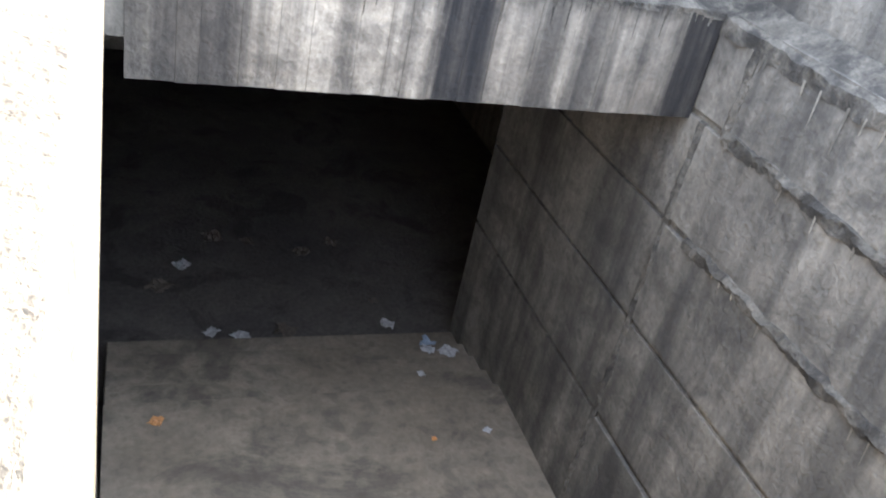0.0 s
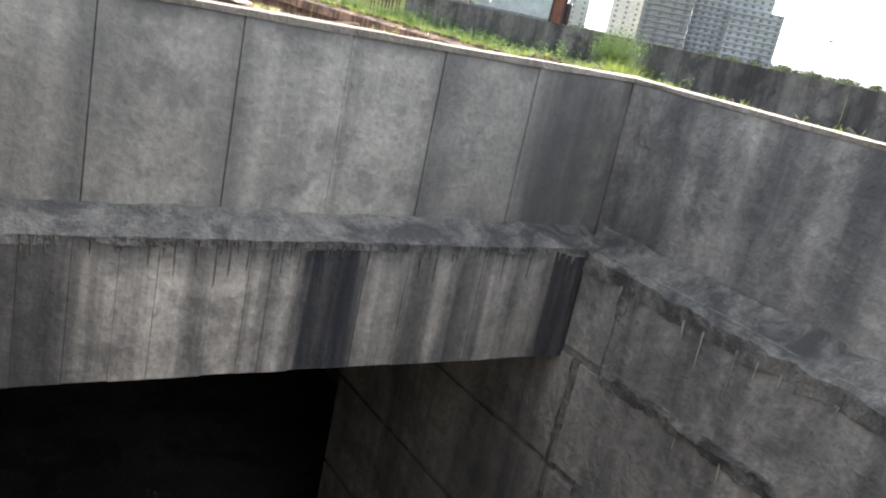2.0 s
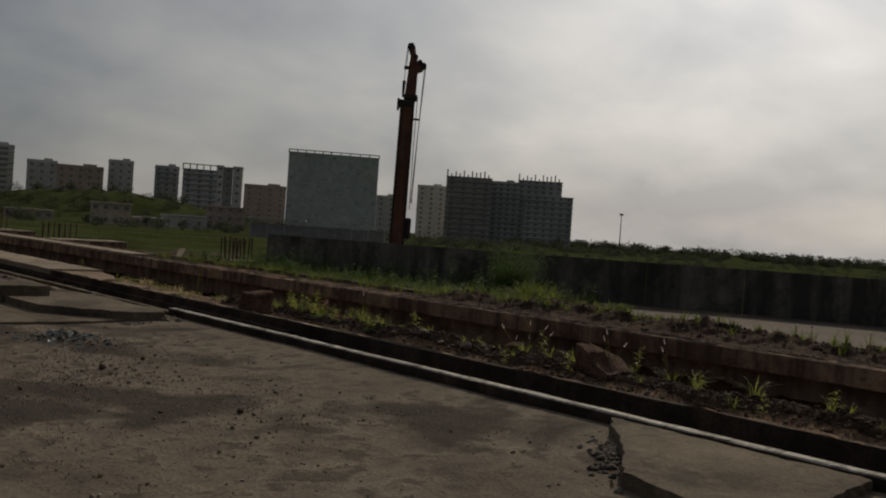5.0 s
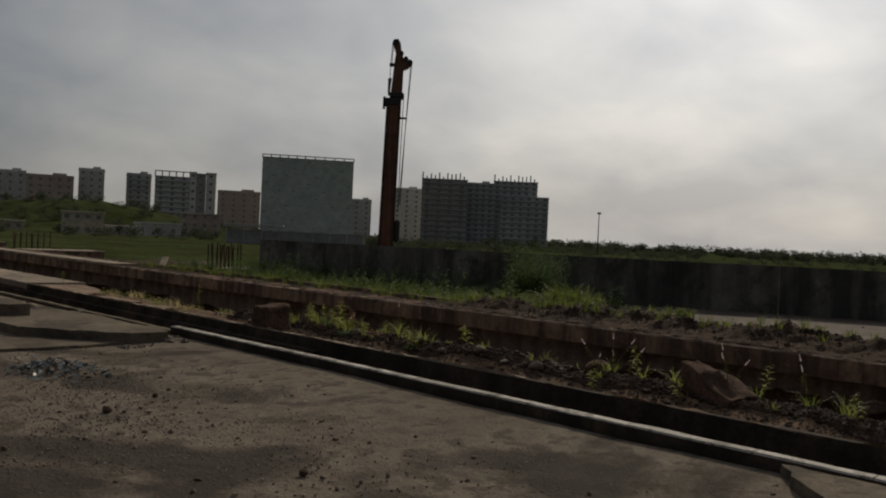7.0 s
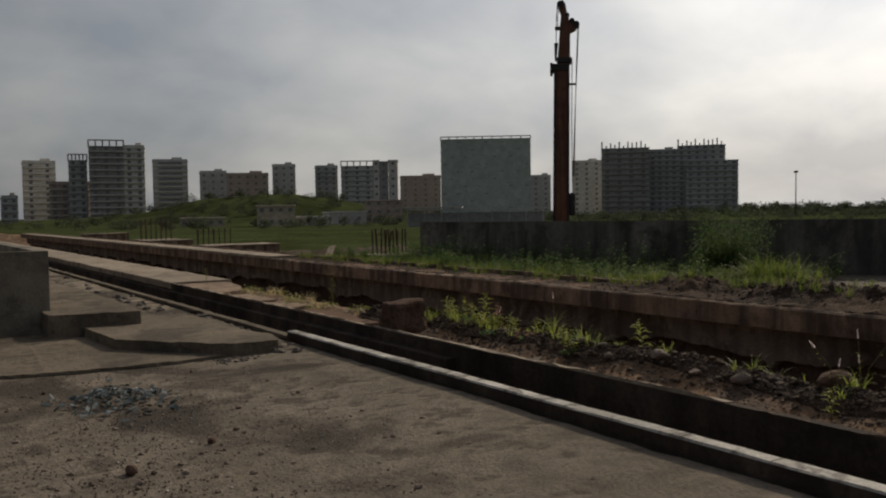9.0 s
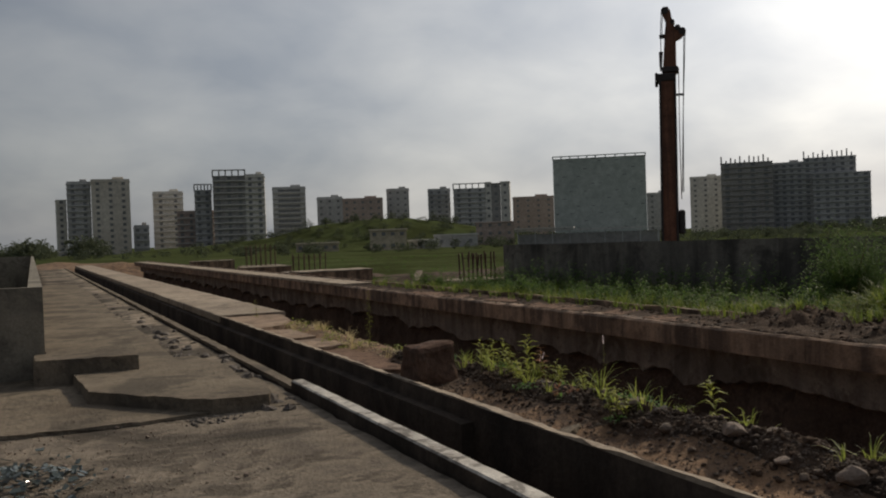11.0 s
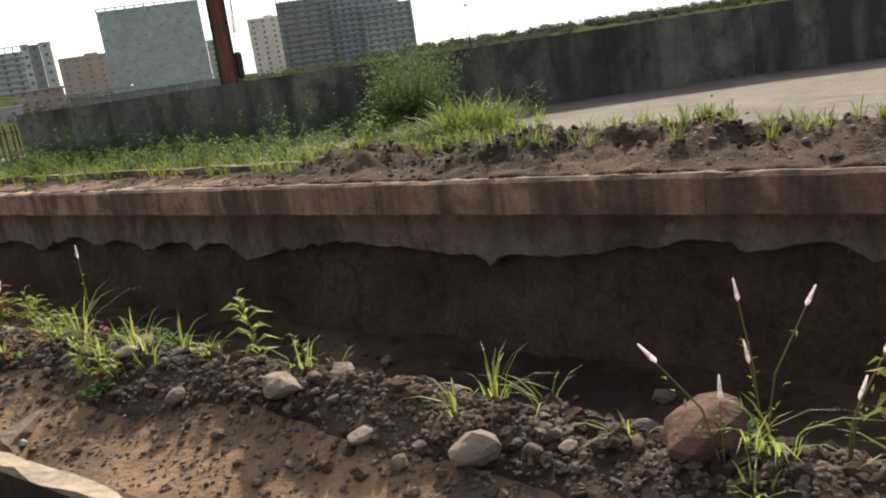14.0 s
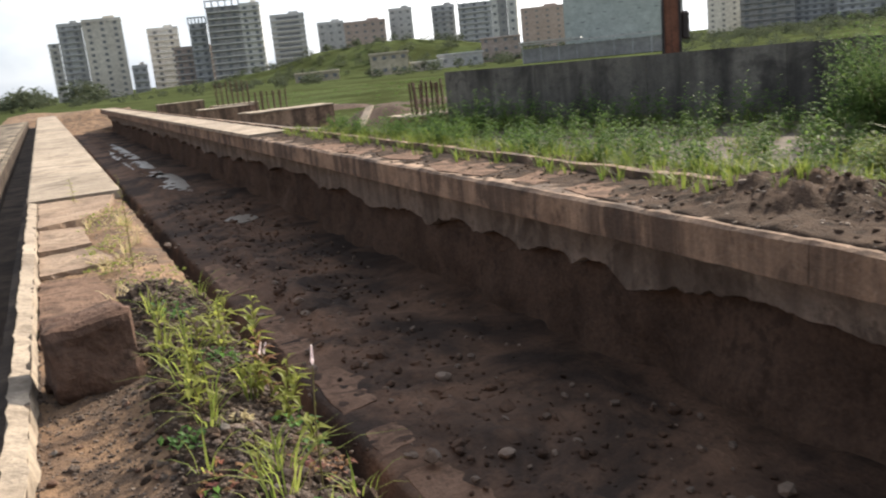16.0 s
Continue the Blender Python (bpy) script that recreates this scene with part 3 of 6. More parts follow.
    part("chamber_return", solid(bx + 0.35, 0.9, end - 0.15, end, -4.6, -0.32), M_PALE, w)
    w = structure("wall_shaft_south", "concrete shaft wall at the near end")
    part("wall_body", solid(PX0, PX1, PY0 - t, PY0, -4.6, top), M_PALE, w)
    w = structure("wall_chamber_end", "dark end wall of the underground chamber")
    part("wall_body", solid(PX0 - 3.5, 1.1, 4.0, 4.15, -4.6, -0.32), M_PALE, w)
    tagged(obj("ceiling", solid(PX0 - 3.5, 1.1, by + 0.5, 4.15, beam_low, -0.31), M_WALL), "concrete roof slab of the underground chamber", "ceiling", kind="structure")
    f = structure("floor_shaft", "damp brown concrete shaft floor with low steps")
    # shade under the roof is painted into this slab's colour
    part("floor_slab", solid(PX0 - 3.5, 1.1, PY0 - t, 4.15, -4.8, -4.3), M_SHADEFLOOR, f, "chamber floor coloured dark for the shade under the roof slab")
    part("floor_bed", solid(PX0 - 0.15, bx, PY0, -5.16, -4.3, floor_z), M_SHAFT, f)
    for i in range(4):
        part("step", solid(PX0 - 0.15, bx, -5.16 + i * 0.31, -5.16 + (i + 1) * 0.31 - 0.01, -4.3, floor_z - 0.07 - 0.09 * i, bevel=0.01), M_SHAFT, f)


build_shaft()

# ---------- kerb, gutter and near ledge ----------
KX, RX, LX = 1.64, 2.47, 3.70      # kerb, ledge rim, ledge edge over the trench
TF = -1.46                         # trench floor


def build_gutter():
    g = structure("gutter", "dark open concrete drainage gutter")
    # the gutter's shade is put into its dark colour
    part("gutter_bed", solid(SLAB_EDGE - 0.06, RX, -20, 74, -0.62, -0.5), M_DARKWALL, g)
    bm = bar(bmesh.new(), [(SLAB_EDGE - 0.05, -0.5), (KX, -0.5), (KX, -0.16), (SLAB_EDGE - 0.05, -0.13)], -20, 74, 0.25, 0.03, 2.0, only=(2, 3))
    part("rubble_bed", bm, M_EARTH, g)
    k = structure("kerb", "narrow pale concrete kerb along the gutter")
    # kerb faces are coloured dark for shade, set against the pale top
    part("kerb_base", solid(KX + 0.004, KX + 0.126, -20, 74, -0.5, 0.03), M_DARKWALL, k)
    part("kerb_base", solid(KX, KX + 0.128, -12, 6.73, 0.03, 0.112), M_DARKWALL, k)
    rnd = random.Random(7)
    y = -12.0
    while y < 6.74:
        n = min(y + rnd.uniform(0.35, 1.1), 6.74)
        part("kerb_stone", bar(bmesh.new(), [(KX + 0.004, 0.1), (KX + 0.13, 0.1), (KX + 0.132, 0.12), (KX + 0.122, 0.126), (KX + 0.016, 0.126), (KX + 0.004, 0.112)], y + 0.006, n - 0.006, 0.12, 0.006, 3.0), M_KERB, k)
        y = n
    y = 6.74
    while y < 72:
        n = min(y + rnd.uniform(1.4, 2.6), 72)
        part("kerb_stone", bar(bmesh.new(), [(KX, 0.02), (KX + 0.13, 0.02), (KX + 0.13, 0.06), (KX, 0.065)], y + 0.01, n - 0.01, 0.3, 0.014, 3.0), M_PLATE, k)
        y = n


build_gutter()


def build_ledge():
    l = structure("ledge", "long low concrete ledge between gutter and trench, broken open and filled with soil")
    # gutter-side ledge walls carry painted shade in the dark concrete tone
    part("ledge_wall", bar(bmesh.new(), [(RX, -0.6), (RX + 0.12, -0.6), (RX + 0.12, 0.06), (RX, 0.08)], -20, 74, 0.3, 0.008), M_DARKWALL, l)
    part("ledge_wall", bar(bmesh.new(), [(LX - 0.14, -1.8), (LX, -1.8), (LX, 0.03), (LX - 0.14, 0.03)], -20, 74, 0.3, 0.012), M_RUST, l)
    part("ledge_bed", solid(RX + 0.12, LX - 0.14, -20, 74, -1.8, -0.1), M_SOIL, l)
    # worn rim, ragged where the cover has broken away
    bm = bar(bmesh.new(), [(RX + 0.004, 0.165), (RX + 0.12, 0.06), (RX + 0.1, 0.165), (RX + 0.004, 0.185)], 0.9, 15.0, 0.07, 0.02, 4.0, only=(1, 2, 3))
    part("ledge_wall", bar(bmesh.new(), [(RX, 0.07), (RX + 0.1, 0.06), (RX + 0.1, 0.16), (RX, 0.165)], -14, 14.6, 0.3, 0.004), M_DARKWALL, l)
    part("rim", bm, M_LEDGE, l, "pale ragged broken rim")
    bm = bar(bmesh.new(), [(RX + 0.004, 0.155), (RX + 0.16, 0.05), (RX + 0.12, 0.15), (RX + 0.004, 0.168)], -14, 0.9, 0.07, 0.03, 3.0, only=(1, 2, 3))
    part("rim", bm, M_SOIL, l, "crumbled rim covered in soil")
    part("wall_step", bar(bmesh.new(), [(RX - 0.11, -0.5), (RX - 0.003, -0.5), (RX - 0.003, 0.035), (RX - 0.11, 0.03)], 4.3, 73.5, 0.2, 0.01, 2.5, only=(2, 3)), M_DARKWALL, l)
    bm = bar(bmesh.new(), [(LX - 0.14, 0.01), (LX + 0.003, 0.01), (LX + 0.003, 0.045), (LX - 0.12, 0.05)], -14, 15.0, 0.08, 0.025, 3.0, only=(2, 3))
    part("rim", bm, M_SOIL, l)
    y = 14.6
    rnd = random.Random(3)
    while y < 73:
        n = y + rnd.uniform(1.9, 2.6)
        part("cover_slab", bar(bmesh.new(), [(RX - 0.02, 0.06), (LX + 0.02, 0.06), (LX + 0.02, 0.17), (LX, 0.185), (RX, 0.195), (RX - 0.02, 0.18)], y + 0.01, n - 0.01, 0.15, 0.012, 2.0), M_LEDGE, l)
        y = n

    def soil(x, y):
        u = (x - RX) / (LX - RX)
        edge = min(1.0, (1 - u) * 9)
        mound = 0.13 * math.exp(-((u - 0.68) / 0.24) ** 2) * (1 + 0.7 * nz(0, y, 0.7)) * (1.0 if y < 7.5 else 0.4)
        return 0.045 + edge * (mound + 0.035 * nz(x, y, 2.5) + 0.02 * nz(x, y, 8.0)) - (0.015 if u > 0.97 else 0)

    bm = sheet(RX + 0.1, LX - 0.02, -14, 15, 26, 420, soil)
    tagged(obj("soil_bed", bm, M_SOIL, smooth=True), "red-brown soil and rubble filling the broken ledge", "soil", kind="stuff")

    def mound(x, y):
        u = (x - RX) / (LX - RX) - 0.52 - 0.12 * nz(0, y, 1.1, 6.0)
        return soil(x, y) + 0.012 + 0.03 * min(1.0, max(0.0, u) * 6) * (1 + nz(x, y, 6.0)) - (0.06 if u < 0 else 0) + 0.014 * nz(x, y, 13.0)
    bm = sheet(RX + 0.4, LX - 0.03, -14, 7.6, 26, 480, mound)
    tagged(obj("dark_soil", bm, M_BANKSOIL, smooth=True), "dark crumbly soil heaped along the ledge", "soil", kind="stuff")
    return lambda x, y: max(soil(x, y), mound(x, y)) if y < 7.6 and x > RX + 0.4 else soil(x, y)


soil_height = build_ledge()


# ---------- trench ----------
def build_trench():
    def floor(x, y):
        groove = -0.4 * math.exp(-((x - 4.62 - 0.05 * nz(0, y, 0.5)) / 0.12) ** 4)
        flat = min(1.0, max(0.0, abs(x - 4.95) / 0.35 - 0.6))
        bank = flat * (0.16 * max(0.0, nz(x, y, 0.5, 2.0)) + 0.05 * nz(x, y, 2.2)) + 0.02 * nz(x, y, 7.0) + 0.09 * max(0.0, 1 - abs(x - 5.75 - 0.25 * nz(0, y, 0.4)) / 0.55) * (nz(x, y, 4.0, 5.0) + 0.6 * nz(x, y, 9.0, 5.0) + 0.5)
        return TF + groove + bank + 0.25 * max(0.0, (x - 7.4)) ** 1.5
    bm = sheet(LX - 0.1, 8.7, -20, 74, 110, 900, floor)
    tagged(obj("trench_floor", bm, M_FLOOR, smooth=True), "damp brown earth floor of the trench", "floor", kind="structure")
    bm = bmesh.new()
    nyy, nzz = 380, 14
    g = []
    for j in range(nyy):
        y = -20 + 94 * j / (nyy - 1)
        row = []
        for i in range(nzz):
            z = -1.9 + 1.95 * i / (nzz - 1)
            x = 7.62 - 0.12 * max(0.0, -0.6 - z) + 0.16 * nz(y, z, 0.9, 1.0) + 0.09 * nz(y, z, 2.6, 4.0) + 0.04 * nz(y, z, 7.0)
            row.append(bm.verts.new((x, y, z)))
        g.append(row)
    for j in range(nyy - 1):
        for i in range(nzz - 1):
            bm.faces.new((g[j][i], g[j][i + 1], g[j + 1][i + 1], g[j + 1][i]))
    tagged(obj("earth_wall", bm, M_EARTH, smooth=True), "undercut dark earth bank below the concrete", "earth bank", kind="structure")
    w = structure("wall_trench_east", "rust-stained concrete edge beam over an undercut earth bank")
    # undercut lower face, its foot bitten into rounded hollows between hanging points
    rnd = random.Random(19)
    tips = [(1.0, -0.45), (1.9, -0.44), (3.45, -0.53), (4.15, -0.61), (4.9, -0.53), (7.5, -0.64), (8.4, -0.56), (9.47, -0.61), (10.6, -0.54), (12.1, -0.68), (14.4, -0.69), (17.2, -0.62)]
    while tips[0][0] > -20:
        tips.insert(0, (tips[0][0] - rnd.uniform(0.7, 2.2), rnd.uniform(-0.66, -0.42)))
    while tips[-1][0] < 74:
        tips.append((tips[-1][0] + rnd.uniform(1.0, 3.0), rnd.uniform(-0.72, -0.5)))

    def foot(y):
        k = max(i for i in range(len(tips) - 1) if tips[i][0] <= y)
        (a, za), (b, zb) = tips[k], tips[k + 1]
        f = (y - a) / (b - a)
        skew = f ** (0.55 + 0.9 * abs(nz(a, 0, 3.1)))
        rise = (0.05 + 0.05 * min(b - a, 1.8)) * (1 - abs(2 * skew - 1) ** 1.7)
        return za + (zb - za) * f + rise + 0.07 * nz(0, y, 1.3, 3.0) + 0.05 * nz(0, y, 3.4, 6.0) + 0.026 * nz(0, y, 9.0) + 0.012 * nz(0, y, 23.0)

    bm = bmesh.new()
    prev = None
    y = -20.0
    while y < 74:
        low = foot(y)
        ring = [bm.verts.new(c) for c in ((7.42, y, 0.06), (7.42, y, low + 0.02), (7.47, y, low), (7.8, y, low + 0.03), (7.8, y, 0.06))]
        if prev:
            for k in range(5):
                bm.faces.new((prev[k], ring[k], ring[(k + 1) % 5], prev[(k + 1) % 5]))
        prev = ring
        y += 0.05
    part("lower_face", bm, M_LOWFACE, w, "grey concrete with a ragged foot")
    y = -20.0
    rnd = random.Random(9)
    while y < 73:
        n = min(y + rnd.uniform(1.1, 4.2), 73.5)
        part("edge_beam", bar(bmesh.new(), [(6.93, 0.0), (8.3, 0.0), (8.3, 0.24), (6.97, 0.285), (6.93, 0.26)], y + 0.003, n - 0.003, 0.1, 0.011, 2.6, only=(0, 3, 4)), M_RUST, w)
        y = n
    y = 20.5
    while y < 72:
        n = y + rnd.uniform(2.2, 3.4)
        part("cover_slab", bar(bmesh.new(), [(6.9, 0.27), (7.85, 0.265), (7.85, 0.335), (6.91, 0.345)], y + 0.012, n - 0.012, 0.2, 0.01, 2.0), M_LEDGE, w)
        y = n
    part("back_kerb", bar(bmesh.new(), [(7.86, 0.2), (7.98, 0.2), (7.98, 0.36), (7.86, 0.37)], 6.6, 73, 0.2, 0.018), M_RUST, w)


build_trench()


def build_puddles():
    # pale base colour paints the reflected sky onto the water
    m = material("sky-pale puddle water", ((0.24, 0.21, 0.18), (0.36, 0.33, 0.29)), 0.3, 1.2, 20, bump=0.1, dark=(0.1, 0.08, 0.065), blotch=0.5, blotch_scale=0.9)
    for k, (x, y, rx, ry) in enumerate(((6.05, 43.0, 0.5, 11.0), (6.15, 30.5, 0.5, 3.2), (6.45, 20.2, 0.36, 0.5))):
        bm = bmesh.new()
        ring = []
        for i in range(40):
            a = 6.2832 * i / 40
            q = 1 + 0.35 * nz(math.cos(a) * 1.5, math.sin(a) * 1.5, 1.0, k * 3.0)
            ring.append(bm.verts.new((x + rx * q * math.cos(a), y + ry * q * math.sin(a), TF + 0.035)))
        low = [bm.verts.new((v.co.x, v.co.y, TF - 0.2)) for v in ring]
        bm.faces.new(ring)
        for i in range(40):
            bm.faces.new((ring[i], low[i], low[(i + 1) % 40], ring[(i + 1) % 40]))
        bmesh.ops.recalc_face_normals(bm, faces=bm.faces)
        tagged(obj("water", bm, m), "shallow puddle on the trench floor, coloured pale for reflected sky", "water", kind="structure")


build_puddles()


# ---------- far deck and parapet ----------
PARAPET = [(11.19, 19.11), (14.75, 9.3), (17.75, 4.9), (19.9, 0.0), (23.5, -8.0), (30.0, -21.0)]


def build_far_deck():
    bm = bmesh.new()
    pts = [(8.2, 73.5), (8.2, -20.0), (30.0, -21.0)] + PARAPET[::-1][1:] + [(10.6, 20.6), (9.6, 27.0), (9.2, 73.5)]
    top = [bm.verts.new((x, y, 0.0)) for x, y in pts]
    low = [bm.verts.new((x, y, -1.9)) for x, y in pts]
    bm.faces.new(top)
    n = len(pts)
    for i in range(n):
        bm.faces.new((top[i], low[i], low[(i + 1) % n], top[(i + 1) % n]))
    bmesh.ops.triangulate(bm, faces=bm.faces[:1])
    bmesh.ops.recalc_face_normals(bm, faces=bm.faces)
    tagged(obj("pavement_far_deck", bm, M_PLAZA), "dusty concrete deck beyond the trench", "pavement", kind="structure")
    w = structure("wall_parapet", "long blackened concrete parapet wall")
    for (x0, y0), (x1, y1) in zip(PARAPET, PARAPET[1:]):
        d = math.hypot(x1 - x0, y1 - y0)
        m = Matrix.Translation((x0, y0, 0)) @ Matrix.Rotation(math.atan2(y1 - y0, x1 - x0), 4, 'Z')
        k = max(1, round(d / 2.4))
        for i in range(k):
            bm = bar(bmesh.new(), [(0.0, -1.9), (0.2, -1.9), (0.2, 1.235), (0.0, 1.245)], d * i / k + 0.004, d * (i + 1) / k - 0.004, 0.3, 0.01, 1.5, 'x', only=(2, 3))
            bmesh.ops.transform(bm, matrix=m, verts=bm.verts)
            part("wall_panel", bm, M_PARAPET, w)


build_far_deck()


# ---------- second shaft, walled by a low parapet ----------
def build_second_shaft():
    x1, x0, y0, y1, t, top = -0.6, -10.2, 9.4, 80.0, 0.16, 1.11
    w = structure("wall_basin", "low concrete wall round the second open shaft")
    part("wall_front", bar(bmesh.new(), [(y0, -1.8), (y0 + t, -1.8), (y0 + t, top), (y0, top)], x0, x1, 0.3, 0.005, axis='x', only=(2, 3)), M_BASIN, w)
    part("wall_side", bar(bmesh.new(), [(x1 - t, -1.8), (x1, -1.8), (x1, top), (x1 - t, top)], y0 + t, y1, 0.5, 0.004, only=(2, 3)), M_BASIN, w)
    part("wall_side", bar(bmesh.new(), [(x0, -1.8), (x0 + t, -1.8), (x0 + t, top), (x0, top)], y0 + t, y1, 0.5, 0.004, only=(2, 3)), M_BASIN, w)
    part("wall_back", solid(x0, x1, y1, y1 + t, -1.8, top), M_BASIN, w)
    part("basin_floor", solid(x0, x1, y0, y1, -2.0, -1.8), M_SHAFT, w)


build_second_shaft()


# ---------- scattered geometry ----------
def mesh_from(name, V, F, mat, smooth=False):
    me = bpy.data.meshes.new(name)
    me.from_pydata(V, [], F)
    me.materials.append(mat)
    if smooth:
        me.shade_smooth()
    return me


def templates(count, cuts, seed, flat=0.75):
    out = []
    for k in range(count):
        bm = rock(bmesh.new(), 1.0, seed + k, flat, cuts)
        bm.verts.index_update()
        out.append(([v.co.copy() for v in bm.verts], [[v.index for v in f.verts] for f in bm.faces]))
        bm.free()
    return out


PEBBLES = templates(8, 1, 50)


def scatter(name, places, mat, label, category, tpl=PEBBLES, seed=1):
    """Loose stones as one heap: rows of (x, y, z, size)."""
    rnd = random.Random(seed)
    V, F = [], []
    for x, y, z, s in places:
        vs, fs = rnd.choice(tpl)
        m = Euler((rnd.uniform(-0.5, 0.5), rnd.uniform(-0.5, 0.5), rnd.uniform(0, 6.28))).to_matrix()
        o = len(V)
        V += [tuple(m @ v * s + Vector((x, y, z + s * 0.25))) for v in vs]
        F += [[i + o for i in f] for f in fs]
    return tagged(new(name, mesh_from(name, V, F, mat)), label, category, kind="stuff")


def blades(V, F, at, n, h, spread, rnd, width=0.008, lean=0.6):
    """A tuft of tapering, bending grass blades."""
    for _ in range(n):
        a = rnd.uniform(0, 6.283)
        d = Vector((math.cos(a), math.sin(a), 0))
        side = Vector((-d.y, d.x, 0)) * width * rnd.uniform(0.6, 1.3)
        p = Vector(at) + d * spread * rnd.random()
        L, b = h * rnd.uniform(0.55, 1.1), lean * rnd.uniform(0.2, 1.3)
        o = len(V)
        for k, (s, w) in enumerate(((0, 1), (0.4, 0.9), (0.75, 0.6))):
            c = p + d * (L * b * s * s) + Vector((0, 0, L * s * (1 - 0.25 * b * s)))
            V += [tuple(c - side * w), tuple(c + side * w)]
        V.append(tuple(p + d * (L * b) + Vector((0, 0, L * (1 - 0.35 * b)))))
        F += [[o, o + 1, o + 3, o + 2], [o + 2, o + 3, o + 5, o + 4], [o + 4, o + 5, o + 6]]


def leaf(V, F, base, d, length, width, droop=0.3):
    d = Vector(d).normalized()
    side = d.cross(Vector((0, 0, 1)))
    side = side.normalized() if side.length > 1e-3 else Vector((1, 0, 0))
    up = side.cross(d)
    o = len(V)
    m = base + d * length * 0.45 + up * length * 0.05
    V += [tuple(base), tuple(m - side * width / 2 + up * width * 0.15), tuple(m - up * 0.02 * length), tuple(m + side * width / 2 + up * width * 0.15),
          tuple(base + d * length - Vector((0, 0, droop * length)))]
    F += [[o, o + 2, o + 1], [o, o + 3, o + 2], [o + 1, o + 2, o + 4], [o + 2, o + 3, o + 4]]


def tube(bm, pts, r0, r1, sides=5):
    rings = []
    for i, p in enumerate(pts):
        p = Vector(p)
        q = Vector(pts[min(i + 1, len(pts) - 1)]) - Vector(pts[max(i - 1, 0)])
        q.normalize()
        u = q.orthogonal().normalized()
        v = q.cross(u)
        r = r0 + (r1 - r0) * i / (len(pts) - 1)
        rings.append([bm.verts.new(p + (u * math.cos(6.2832 * k / sides) + v * math.sin(6.2832 * k / sides)) * r) for k in range(sides)])
    for a, b in zip(rings, rings[1:]):
        for k in range(sides):
            bm.faces.new((a[k], a[(k + 1) % sides], b[(k + 1) % sides], b[k]))
    bm.faces.new(rings[0][::-1])
    bm.faces.new(rings[-1])
    return bm


# ---------- skyline ----------
# facade tones are raised to put distance haze into the colours
M_TOWER = {
    "beige": material("beige plaster", ((0.52, 0.48, 0.42), (0.62, 0.58, 0.51)), 0.9, 0.05, 0.6, bump=0.1, vary=0.08),
    "pale": material("pale plaster", ((0.6, 0.58, 0.54), (0.72, 0.7, 0.65)), 0.9, 0.05, 0.6, bump=0.1, vary=0.08),
    "grey": material("grey plaster", ((0.4, 0.4, 0.4), (0.52, 0.52, 0.51)), 0.9, 0.05, 0.6, bump=0.1, vary=0.1),
    "dark": material("raw dark concrete", ((0.28, 0.27, 0.26), (0.36, 0.35, 0.335)), 0.9, 0.05, 0.6, bump=0.1),
    "net": material("green-grey netted concrete", ((0.44, 0.475, 0.45), (0.52, 0.555, 0.525)), 0.9, 0.06, 0.25, bump=0.1),
    "cream": material("cream painted plaster", ((0.45, 0.39, 0.29), (0.53, 0.46, 0.35)), 0.9, 0.1, 0.8, bump=0.1),
    "pink": material("pinkish plaster", ((0.37, 0.3, 0.26), (0.43, 0.35, 0.31)), 0.9, 0.1, 0.8, bump=0.1),
}
# glass is lighter than its own tone, again as painted haze
M_GLASS = material("window glass lightened for haze", ((0.14, 0.147, 0.155), (0.22, 0.226, 0.235)), 0.3, 0.5, 2.0, bump=0.0)
M_BAND = material("white slab band", ((0.5, 0.49, 0.47), (0.6, 0.58, 0.55)), 0.85, 0.2, 1.0, bump=0.05)


